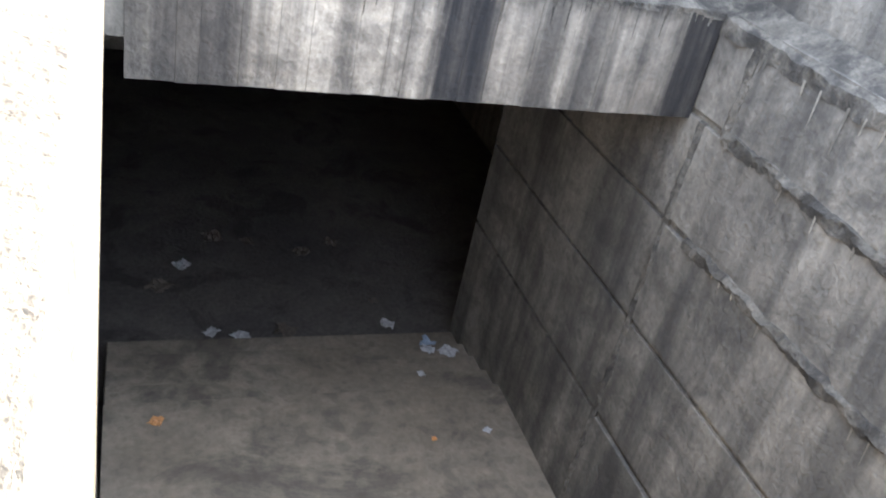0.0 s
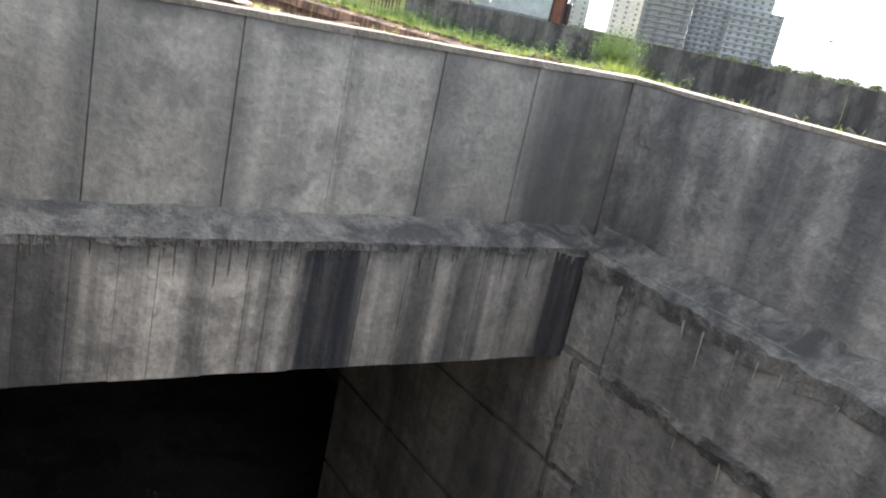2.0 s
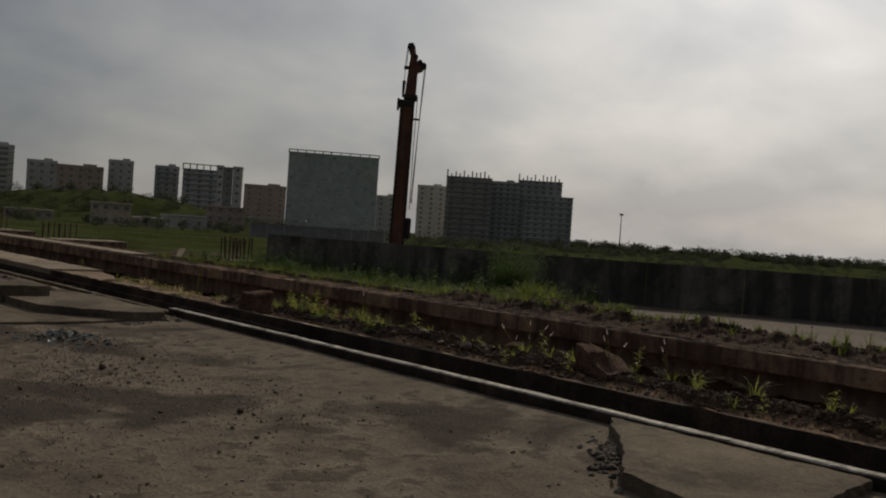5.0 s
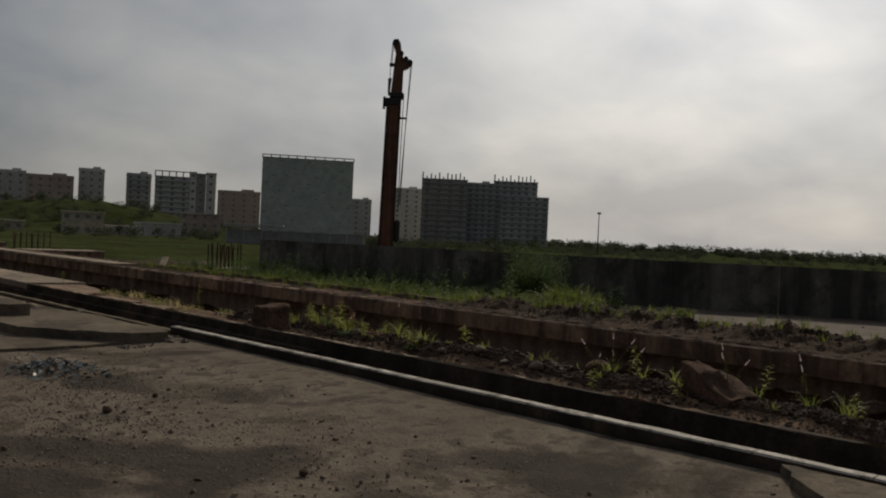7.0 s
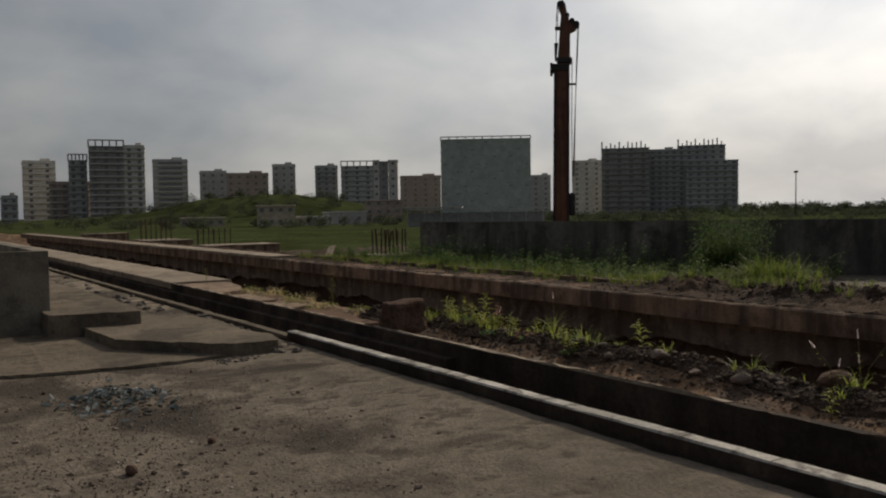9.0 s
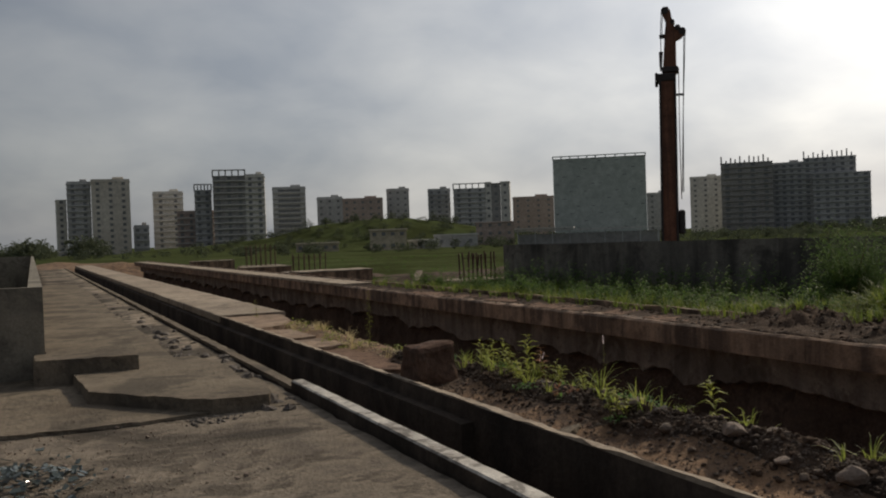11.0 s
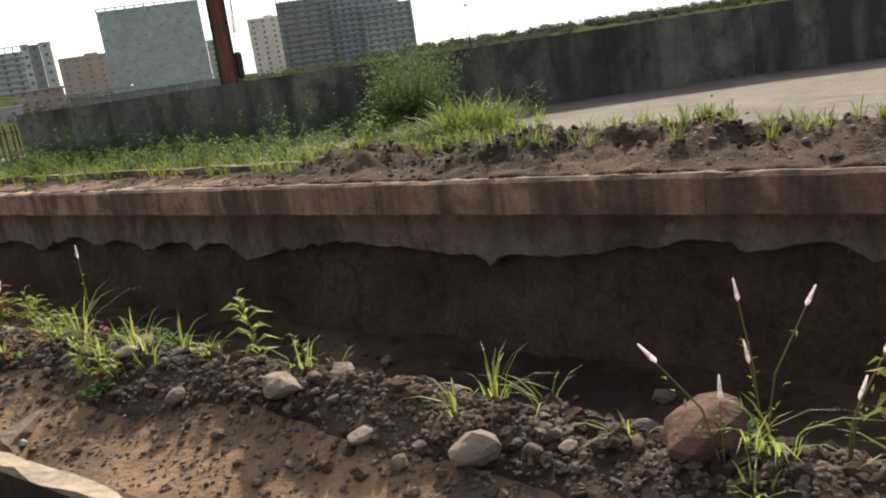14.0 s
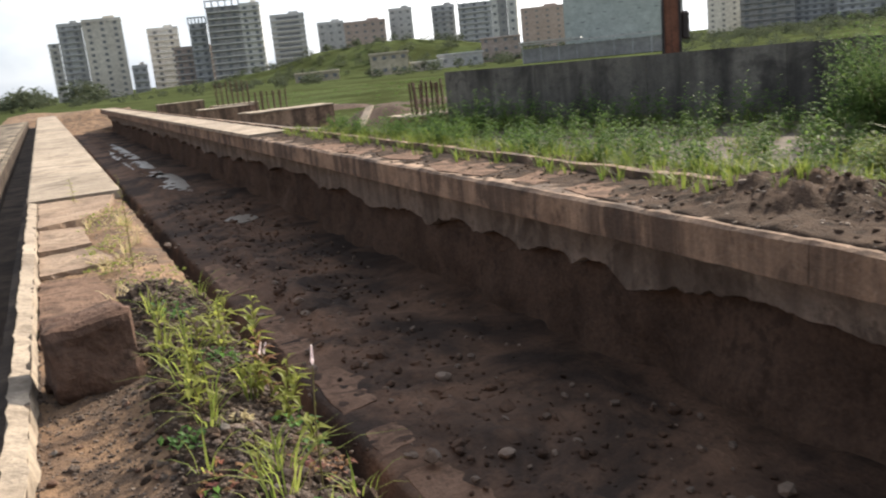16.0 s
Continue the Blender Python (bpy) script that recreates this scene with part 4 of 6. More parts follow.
def tower(name, left, right, top, base, tone, label, depth=16.0, floors=12, cols=5, bands=True, crown="tank", category="building", win=(1.7, 1.5), crown_h=2.2):
    """A block seen from the left front corner to the right front corner: shell, roof, floor bands, windows, roof pieces."""
    (x0, y0), (x1, y1) = left, right
    w = math.hypot(x1 - x0, y1 - y0)
    yaw = math.atan2(y1 - y0, x1 - x0)
    t = thing(name, (x0, y0, base), label, category, "towers of the skyline" if category == "building" else "houses below the hill")
    t.rotation_euler = (0, 0, yaw)
    t.matrix_world = Matrix.Translation((x0, y0, base)) @ Matrix.Rotation(yaw, 4, 'Z')
    h = top - base
    M = t.matrix_world

    def put(nm, bm, mat, lab=""):
        bmesh.ops.transform(bm, matrix=M, verts=bm.verts)
        return part(nm, bm, mat, t, lab)

    wall = put("wall", solid(0, w, 0, depth, -4, h - 1.0), M_TOWER[tone])
    put("roof", solid(-0.3, w + 0.3, -0.3, depth + 0.3, h - 1.0, h - 0.4, bevel=0.1), M_TOWER[tone])
    if crown == "tank":
        put("roof_tank", solid(w * 0.55, w * 0.85, depth * 0.3, depth * 0.7, h - 0.4, h + 2.2, bevel=0.2), M_TOWER[tone])
        put("roof_parapet", solid(0, w, 0, 0.4, h - 0.4, h + 0.7), M_TOWER[tone])
    elif crown == "frame":
        for k in range(6):
            put("roof_post", solid(w * k / 5 - 0.35, w * k / 5 + 0.35, 0.2, 0.9, h - 0.4, h + crown_h), M_TOWER[tone])
        put("roof_beam", solid(-0.3, w + 0.3, 0.2, 0.9, h + crown_h, h + crown_h + 0.6), M_TOWER[tone])
    elif crown == "columns":
        rnd = random.Random(len(name))
        for k in range(11):
            put("bare_column", solid(w * k / 11, w * k / 11 + 0.9, 1 + (k % 3) * 3, 1.9 + (k % 3) * 3, h - 0.4, h + rnd.uniform(1.5, 4.2)), M_TOWER[tone])
    fh = h / floors
    if bands:
        bm = solid(0.3, w - 0.3, -0.14, 0.05, -0.1, 0.1) if bands == "net" else solid(-0.2, w + 0.2, -0.9, 0.05, -0.25, 0.25)
        first = None
        for k in range(1, floors):
            if first is None:
                bmesh.ops.transform(bm, matrix=M @ Matrix.Translation((0, 0, fh * k)), verts=bm.verts)
                first = part("balcony_slab", bm, M_BAND if bands == "white" else M_TOWER[tone], t)
            else:
                o = first.copy()
                scene.collection.objects.link(o)
                o.matrix_basis = Matrix.Translation((0, 0, fh * (k - 1)))
    glass = None
    ww, wh = win
    for k in range(floors):
        for c in range(cols):
            if (tone == "dark" and (k * 7 + c * 5) % 9 == 0) or (tone == "net" and (k * 5 + c * 3) % 7 > 1):
                continue
            x = w * (c + 0.5) / cols
            z = fh * (k + 0.45)
            if glass is None:
                bm = solid(x - ww / 2, x + ww / 2, -0.12, 0.2, z - wh / 2, z + wh / 2)
                glass = put("window", bm, M_GLASS)
                gx, gz = x, z
            else:
                o = glass.copy()
                scene.collection.objects.link(o)
                o.matrix_basis = Matrix.Translation(Matrix.Rotation(yaw, 3, 'Z') @ Vector((x - gx, 0, z - gz)))
    return t


def build_skyline():
    def T(tone, L, R, top, base, label, **k):
        tower("apartment_tower", L, R, top, base, tone, label, **k)
    T("grey", (17.2, 499), (29.0, 498.4), 37.3, -3, "grey side wing of a tall apartment tower", crown="tank", cols=2, floors=13)
    T("beige", (29.1, 495.0), (48.6, 493.6), 38.2, -3, "tall beige apartment tower with a blank end wall", cols=3, floors=13, bands=False)
    T("pale", (12.0, 504), (17.0, 504), 29, -3, "narrow pale wing beside a tower", cols=1, floors=10, crown="")
    T("pale", (63, 515), (79.5, 513), 32.5, -3, "slim pale apartment tower with balconies", cols=2, floors=11)
    T("pink", (70, 474), (89, 470.6), 19.5, -4, "lower pinkish apartment block with balconies", cols=4, floors=7, bands="white")
    T("grey", (77.5, 462.6), (86, 461), 31, -3, "grey stepped part of a tower", cols=2, floors=10, crown="frame")
    T("dark", (85, 451), (101, 447.6), 37.5, -3, "tall dark tower under construction with white balconies", cols=3, floors=13, bands="white", crown="frame")
    T("pale", (101, 447.5), (110.5, 445), 37, -3, "pale balcony stack of the tall tower", cols=2, floors=13, bands="white", crown="tank")
    T("grey", (139.4, 541.4), (159.5, 535.8), 36.3, -3, "grey tower with dark horizontal bands", cols=1, floors=12, bands="white", win=(14, 1.3))
    T("grey", (177.4, 569.3), (194, 563.8), 31, 0, "grey block behind the hill", cols=3, floors=7, bands=False)
    T("pink", (194, 563.8), (220, 554.2), 29.5, 0, "wide pinkish block behind the hill", cols=5, floors=7, bands=False)
    T("grey", (230, 571.7), (244.8, 565.5), 36.5, -3, "grey tower standing behind the hill", cols=3, floors=9, bands=False)
    T("grey", (232.2, 505.4), (245.2, 499.2), 32, -3, "grey apartment tower among other towers", cols=3, floors=11)
    T("grey", (238.2, 480.3), (255.9, 471.1), 31.5, -3, "grey office tower with pale bands", cols=3, floors=11, bands="white", crown="frame")
    T("pale", (256, 471), (259.2, 469.3), 35, -3, "white fin of a banded office tower", cols=1, floors=8, bands=False, crown="")
    T("dark", (259.3, 469.3), (264.2, 466.7), 34.2, -3, "dark glass bay of an office tower", cols=1, floors=8, bands=False, crown="")
    T("pale", (264.3, 466.7), (269.1, 463.7), 35, -3, "white fin of a banded office tower", cols=1, floors=8, bands=False, crown="")
    T("pink", (326, 557.8), (352, 541.7), 28.6, -3, "low pinkish hazy block far off", cols=4, floors=8, bands=False, crown="tank")
    T("net", (292, 449), (313.1, 433.6), 47.2, -3, "wide green-grey netted high-rise half", cols=6, floors=11, bands="net", crown="frame", depth=30, win=(2.2, 0.4), crown_h=0.7)
    T("net", (313.0, 433.68), (337.2, 416.0), 47.2, -3, "wide green-grey netted high-rise half", cols=6, floors=11, bands="net", crown="frame", depth=30, win=(2.2, 0.4), crown_h=0.7)
    T("grey", (406.8, 501.9), (418.1, 492.5), 27.5, -3, "grey block behind the drilling mast", cols=2, floors=8, bands=False)
    T("pale", (423.4, 474.6), (439, 460.3), 37, -3, "pale apartment block beside the unfinished tower", cols=3, floors=11, bands=False)
    T("dark", (411.4, 431.3), (433.9, 408.7), 43.5, -4, "dark unfinished tower with bare columns on top", cols=4, floors=13, crown="columns", win=(2.6, 1.9))
    T("grey", (441.2, 415.6), (453.8, 401.8), 41.5, -4, "grey stepped slab block under construction", cols=4, floors=13, win=(2.2, 1.7))
    T("grey", (453.8, 401.8), (473.8, 378.1), 44.5, -4, "long grey slab block under construction", cols=6, floors=14, win=(2.2, 1.7), crown="columns")
    T("grey", (450, 391), (471, 365.5), 33.5, -4, "lower front part of a slab block with ragged balconies", cols=6, floors=10, bands=True, win=(2.2, 1.7), crown="")
    T("grey", (-80.8, 411), (-66, 413.8), 15.5, -4, "low grey apartment block with balconies", cols=4, floors=6, bands="white")
    T("beige", (-66.9, 423.7), (-45, 426.6), 20, -4, "beige apartment block with balconies", cols=5, floors=7)
    T("pale", (-45.2, 436.6), (-29.4, 438), 18, -4, "pale apartment block with white bands", cols=4, floors=6, bands="white")
    T("pale", (-101, 405), (-90.5, 408), 17.5, -4, "pale slim apartment block at the skyline end", cols=3, floors=7)
    T("beige", (-116, 420), (-103, 423), 19, -4, "beige apartment block at the skyline end", cols=3, floors=7, bands="white")
    T("grey", (50, 494), (57.8, 493.3), 13, -3, "small grey apartment block far off", cols=2, floors=4)
    # houses and a long shed below the hill

    def Hs(tone, L, R, top, label, floors, cols):
        tower("house", L, R, top, -2, tone, label, depth=9, floors=floors, cols=cols, bands=False, crown="", category="house", win=(1.1, 1.0))
    Hs("cream", (69.9, 246.7), (81.9, 242.9), 1.5, "low cream house with a flat roof", 1, 5)
    Hs("cream", (87.1, 230.4), (96.9, 226.4), 4.7, "cream two-storey house with an orange gable", 2, 4)
    Hs("pale", (99.3, 230.8), (107.5, 227), 1.3, "low pale house with a flat roof", 1, 4)
    Hs("pink", (138.3, 261.9), (149.7, 255.5), 6.5, "pinkish house with a white porch", 3, 4)
    Hs("grey", (112, 240), (124, 234), 2.6, "grey shed with a blue tarpaulin", 1, 3)
    s = thing("long_shed", (95, 160, -2), "long low grey shed with a white roof edge", "shed")
    yaw = math.atan2(142.4 - 160.1, 119.8 - 95)
    M = Matrix.Translation((95, 160.1, 0)) @ Matrix.Rotation(yaw, 4, 'Z')
    for nm, d, mat in (("wall", (0, 30, 0, 7, -2, 1.3), M_TOWER["dark"]), ("roof", (-0.6, 31, -1.0, 8, 2.0, 2.25), M_BAND), ("roof", (-0.6, 12, -1.4, 8, 2.45, 2.7), M_BAND)):
        bm = solid(*d)
        bmesh.ops.transform(bm, matrix=M, verts=bm.verts)
        part(nm, bm, mat, s)
    for k in range(9):
        bm = solid(k * 3.7 - 0.1, k * 3.7 + 0.1, -0.8, -0.6, -2, 2.0)
        bmesh.ops.transform(bm, matrix=M, verts=bm.verts)
        part("post", bm, M_TOWER["grey"], s)
    lp = thing("street_lamp", (246, 168, -2), "tall thin lamp mast beyond the parapet", "lamp")
    part("pole", tube(bmesh.new(), [(246, 168, -2), (246, 168, 6), (246, 168, 12.6)], 0.22, 0.12, 8), M_RIGDARK, lp)
    part("lamp_head", solid(245.4, 246.7, 167.6, 168.4, 12.4, 13.1, bevel=0.1), M_RIGDARK, lp)


build_skyline()


def build_hill():
    def h(x, y):
        r = math.exp(-((x - 148) / 62) ** 2 - ((y - 372) / 45) ** 2)
        r2 = math.exp(-((x - 60) / 30) ** 2 - ((y - 420) / 40) ** 2)
        return -3.0 + 14.0 * r + 3 * r2 + r * 2.2 * nz(x, y, 0.05) + r * 0.8 * nz(x, y, 0.2)
    tagged(obj("hill", sheet(-20, 300, 280, 480, 60, 46, h), M_FIELD, smooth=True), "low green hill below the skyline", "hill", kind="structure")
    rnd = random.Random(11)
    V, F = [], []

    def crown(x, y, z, r, n):
        lumps = [(rnd.uniform(-0.6, 0.6) * r, rnd.uniform(-0.5, 0.5) * r, rnd.uniform(0.4, 1.0) * r, rnd.uniform(0.4, 0.7) * r) for _ in range(5)]
        for _ in range(n):
            a, b, c, q = rnd.choice(lumps)
            d = Vector((rnd.gauss(0, 1), rnd.gauss(0, 1), rnd.gauss(0, 0.8))).normalized() * q * rnd.uniform(0.6, 1.05)
            p = Vector((x + a, y + b, z + c)) + d
            s = 0.13 * r * rnd.uniform(0.6, 1.4)
            leaf(V, F, p, (rnd.uniform(-1, 1), rnd.uniform(-1, 1), rnd.uniform(-0.6, 0.8)), s * 2.0, s * 1.5, 0.1)

    for _ in range(300):
        b = radians(rnd.uniform(47, 89))
        d = rnd.uniform(420, 900)
        crown(d * math.sin(b), d * math.cos(b), -3.0, rnd.uniform(3.4, 5.0) * (d / 560) ** 0.8, 230)
    for _ in range(300):
        b = radians(rnd.uniform(40, 92))
        d = rnd.uniform(110, 330)
        crown(d * math.sin(b), d * math.cos(b), -2.4, rnd.uniform(1.0, 1.5) * (d / 150) ** 0.35, 90)
    for _ in range(170):
        b = radians(rnd.uniform(28, 62))
        d = rnd.uniform(290, 385)
        crown(d * math.sin(b), d * math.cos(b), -3.2, rnd.uniform(2.2, 3.2), 110)
    for _ in range(46):
        b = radians(rnd.uniform(-9, 4))
        d = rnd.uniform(280, 400)
        crown(d * math.sin(b), d * math.cos(b), -2.0, rnd.uniform(3.0, 5.5), 200)
    for _ in range(240):
        x, y = rnd.uniform(60, 240), rnd.uniform(300, 385)
        if h(x, y) > -1.5:
            crown(x, y, h(x, y) - 0.5, rnd.uniform(1.2, 3.0), 110)
    for _ in range(130):
        b = radians(rnd.uniform(2, 50))
        d = rnd.uniform(200, 330)
        crown(d * math.sin(b), d * math.cos(b), -2.2, rnd.uniform(1.2, 2.8), 120)
    me = mesh_from("far_trees", V, F, M_TREE)
    tagged(new("far_trees", me), "grey-green far trees and scrub, tinted for haze", "trees", kind="stuff")


build_hill()


# ---------- drilling mast ----------
def build_mast():
    t = thing("drilling_rig_mast", (32.6, 37.3, -1.8), "tall rust-red drilling rig mast with cables and a hook", "rig")
    u = Matrix.Translation((32.6, 37.3, 0)) @ Matrix.Rotation(math.atan2(-0.66, 0.75), 4, 'Z') @ Matrix.Rotation(radians(0.7), 4, 'Y')

    def put(nm, bm, mat, lab="", under=None):
        bmesh.ops.transform(bm, matrix=u, verts=bm.verts)
        ob = part(nm, bm, mat, under or t, lab)
        if under:
            ob.matrix_parent_inverse = Matrix.Identity(4)
        return ob
    mast = put("lower_mast", bar(bmesh.new(), [(-0.46, -1.8), (0.46, -1.8), (0.44, 10.4), (-0.42, 10.4)], -0.5, 0.5, 0.5), M_RIG)
    for s in (-0.42, 0.42):
        put("guide_rail", bar(bmesh.new(), [(s - 0.09, -1.8), (s + 0.07, -1.8), (s + 0.05, 10.3), (s - 0.05, 10.3)], -0.62, -0.5, 0.06), M_RIGDARK, under=mast)
    for k in range(13):
        put("cross_brace", solid(-0.4, 0.4, -0.53, -0.5, -0.6 + k * 0.86, -0.54 + k * 0.86), M_RIG, under=mast)
    collar = put("collar", solid(-0.62, 0.46, -0.55, 0.55, 9.95, 10.4, bevel=0.05), M_RIGDARK)
    put("bolt_plate", solid(-0.7, -0.55, -0.3, 0.3, 9.75, 10.5, bevel=0.03), M_RIGDARK, under=collar)
    put("upper_mast", bar(bmesh.new(), [(-0.26, 10.4), (0.5, 10.4), (0.5, 12.7), (-0.1, 12.9)], -0.35, 0.35, 0.35), M_RIG)
    put("upper_collar", solid(-0.3, 0.62, -0.42, 0.42, 10.45, 10.8, bevel=0.06), M_RIGDARK)
    head = put("head_frame", bar(bmesh.new(), [(-0.12, 12.5), (0.5, 12.3), (0.82, 12.45), (1.0, 12.8), (0.72, 13.05), (0.45, 13.0), (0.3, 13.5), (0.22, 14.0), (0.05, 14.25), (-0.18, 14.2), (-0.26, 13.95), (-0.05, 13.4)], -0.25, 0.25, 0.25), M_RIG)
    for x, z, r in ((-0.1, 14.02, 0.2), (0.86, 12.78, 0.2), (0.6, 13.0, 0.16), (0.32, 13.35, 0.13)):
        bm = bmesh.new()
        bmesh.ops.create_cone(bm, cap_ends=True, segments=16, radius1=r, radius2=r, depth=0.62, matrix=Matrix.Translation((x, 0, z)) @ Matrix.Rotation(math.pi / 2, 4, 'X'))
        put("pulley", bm, M_RIGDARK, under=head)
    put("side_bracket", solid(-0.42, -0.05, -0.15, 0.15, 12.5, 12.7, bevel=0.03), M_RIGDARK)
    for x0, z0, x1, z1 in ((-0.29, 14.0, -0.34, 11.6), (-0.2, 13.9, -0.26, 12.6), (1.02, 12.8, 0.7, 3.6), (0.94, 12.7, 0.78, 3.6), (0.62, 10.7, 0.66, 3.2)):
        put("cable", tube(bmesh.new(), [(x0, -0.1, z0), ((x0 + x1) / 2 - 0.03, -0.1, (z0 + z1) / 2), (x1, -0.1, z1)], 0.025, 0.025, 5), M_RIGDARK)
    put("hook_block", tube(bmesh.new(), [(-0.34, -0.1, 11.7), (-0.35, -0.1, 11.45), (-0.36, -0.1, 10.9), (-0.34, -0.1, 10.6)], 0.12, 0.06, 8), M_RIGDARK)
    put("stop_arm", solid(0.45, 0.9, -0.06, 0.06, 9.15, 9.27), M_RIGDARK)
    put("winch", solid(0.45, 0.85, -0.4, 0.4, 1.2, 2.6, bevel=0.1), M_RIGDARK)
    put("base_frame", solid(-1.6, 1.6, -1.2, 1.2, -1.8, -0.9, bevel=0.1), M_RIGDARK)


build_mast()


# ---------- site blocks, starter bars and spoil ----------
def build_site():
    def block(x0, x1, y0, y1, top, label):
        b = thing("concrete_block", ((x0 + x1) / 2, (y0 + y1) / 2, -1.9), label, "block", "foundation blocks")
        part("block_body", bar(bmesh.new(), [(y0, -1.9), (y1, -1.9), (y1, top), (y0, top)], x0, x1, 0.3, 0.02, axis='x', only=(2, 3)), M_RUST, b)
        part("block_top", bar(bmesh.new(), [(y0 - 0.03, top + 0.004), (y1 + 0.03, top + 0.004), (y1 + 0.03, top + 0.06), (y0 - 0.03, top + 0.06)], x0 - 0.03, x1 + 0.03, 0.2, 0.015, axis='x'), M_LEDGE, b)

    def bars(x0, x1, y, z, h, n, label, seed):
        rnd = random.Random(seed)
        g = thing("starter_bars", ((x0 + x1) / 2, y, z), label, "rebar", "starter bars")
        for k in range(n):
            x = x0 + (x1 - x0) * k / (n - 1)
            yy = y + (k % 2) * 0.5
            tip = (x + rnd.uniform(-0.05, 0.05), yy + rnd.uniform(-0.05, 0.05), z + h * rnd.uniform(0.93, 1.05))
            part("bar", tube(bmesh.new(), [(x, yy, z - 0.1), ((x + tip[0]) / 2, yy, z + h / 2), tip], 0.032, 0.03, 6), M_REBAR, g)
        part("tie_bar", tube(bmesh.new(), [(x0 - 0.05, y - 0.03, z + h * 0.82), (x1 + 0.05, y - 0.03, z + h * 0.8)], 0.012, 0.012, 5), M_REBAR, g)

    block(12.2, 14.3, 24.2, 25.6, -0.04, "low concrete footing with pale worn top")
    bars(12.73, 13.95, 24.6, 0.02, 0.92, 15, "row of rusty steel starter bars on a footing", 1)
    block(10.9, 14.6, 38.4, 40.2, 0.02, "broken low concrete block with a pale edge")
    bars(12.0, 13.8, 43.5, -0.1, 0.95, 13, "row of rusty steel starter bars behind a block", 2)
    block(11.6, 14.2, 43.0, 44.6, -0.16, "low concrete footing among grass")
    block(10.6, 13.6, 49.6, 51.0, 0.05, "low weathered concrete block")
    block(10.4, 13.6, 66, 67.5, 0.25, "far low concrete block")
    bars(14.5, 17.0, 66, -0.2, 1.6, 14, "far cluster of rusty starter bars", 3)
    block(14.2, 17.4, 65.4, 67.4, -0.3, "far concrete footing in rough grass")
    # sloping plank beside the footing
    p = thing("plank", (11.6, 27.4, -1.2), "grey weathered plank leaning on rubble", "plank")
    part("board", solid(-0.12, 0.12, -1.5, 1.5, -0.03, 0.03, turn=Matrix.Translation((11.7, 26.9, -0.35)) @ Euler((radians(24), 0, radians(-38))).to_matrix().to_4x4()), M_LEDGE, p)
    # spoil heaps
    bm = sheet(9.3, 40, 20.5, 74, 70, 110, lambda x, y: -1.9 + 0.9 * max(0.0, nz(x, y, 0.16, 5.0)) + 1.4 * math.exp(-((x - 15.5) / 2.6) ** 2 - ((y - 33) / 2.5) ** 2) + 0.9 * math.exp(-((x - 12) / 2.0) ** 2 - ((y - 30) / 2.5) ** 2) + 0.25 * nz(x, y, 0.7) + 0.1 * nz(x, y, 2.5) - (0.6 if x > 38 or y > 72 else 0))
    tagged(obj("spoil_heaps", bm, M_EARTH, smooth=True), "dark heaps of dug earth between the footings", "earth", kind="stuff")
    # bank that closes the far end
    bm = sheet(-0.4, 9.5, 70, 110, 24, 50, lambda x, y: -1.9 + 1.95 * min(1.0, max(0.0, (y - 70) / 7)) * (0.9 + 0.3 * nz(x, y, 0.25)) + 0.1 * nz(x, y, 1.0) - (1.6 * max(0.0, (y - 98) / 12)))
    tagged(obj("end_bank", bm, M_SOIL, smooth=True), "bare earth bank at the far end of the works", "earth", kind="stuff")


build_site()


# ---------- bank of soil on the far ledge ----------
CRUSTS = []


def bank_height(x, y):
    u = (x - 6.95) / 2.1
    k = math.exp(-((u - 0.45) / 0.28) ** 2)
    near = float(np.interp(y, (5.6, 7.6), (1.0, 0.12)))
    return 0.275 + k * near * (0.19 + 0.15 * nz(x, y, 0.9) + 0.1 * nz(x, y, 3.0) + 0.09 * nz(x, y, 7.0) + 0.05 * nz(x, y, 14.0)) + 0.02 * nz(x, y, 6.0) - max(0.0, u - 0.75) * 1.3 - (0.06 if u < 0.03 else 0)


def build_bank():
    tagged(obj("soil_bank", sheet(6.98, 9.05, -16, 20.6, 46, 700, bank_height), M_BANKSOIL, smooth=True), "dark soil bank heaped on the far ledge", "soil", kind="stuff")
    rnd = random.Random(21)
    P = []
    for _ in range(3600):
        y = rnd.uniform(-8, 7.2)
        x = min(8.8, max(7.02, rnd.gauss(7.9, 0.42)))
        P.append((x, y, bank_height(x, y) - 0.01, rnd.uniform(0.006, 0.024) * (1.9 if rnd.random() < 0.05 else 1)))
    scatter("bank_stones", P, M_STONE, "loose stones in the soil bank", "stones", seed=5)
    P = []
    for _ in range(1100):
        y = rnd.uniform(-9, 6.8)
        x = min(8.7, max(7.0, rnd.gauss(7.75, 0.34)))
        s = rnd.uniform(0.012, 0.038) * (2.0 if rnd.random() < 0.06 else 1)
        P.append((x, y, bank_height(x, y) - s * 0.35, s))
    for _ in range(500):
        y = rnd.uniform(6.4, 20)
        x = rnd.uniform(7.0, 7.8)
        P.append((x, y, bank_height(x, y) - 0.01, rnd.uniform(0.01, 0.035)))
    scatter("bank_clods", P, M_BANKSOIL, "dark clods of soil along the bank crest", "clods", seed=15)


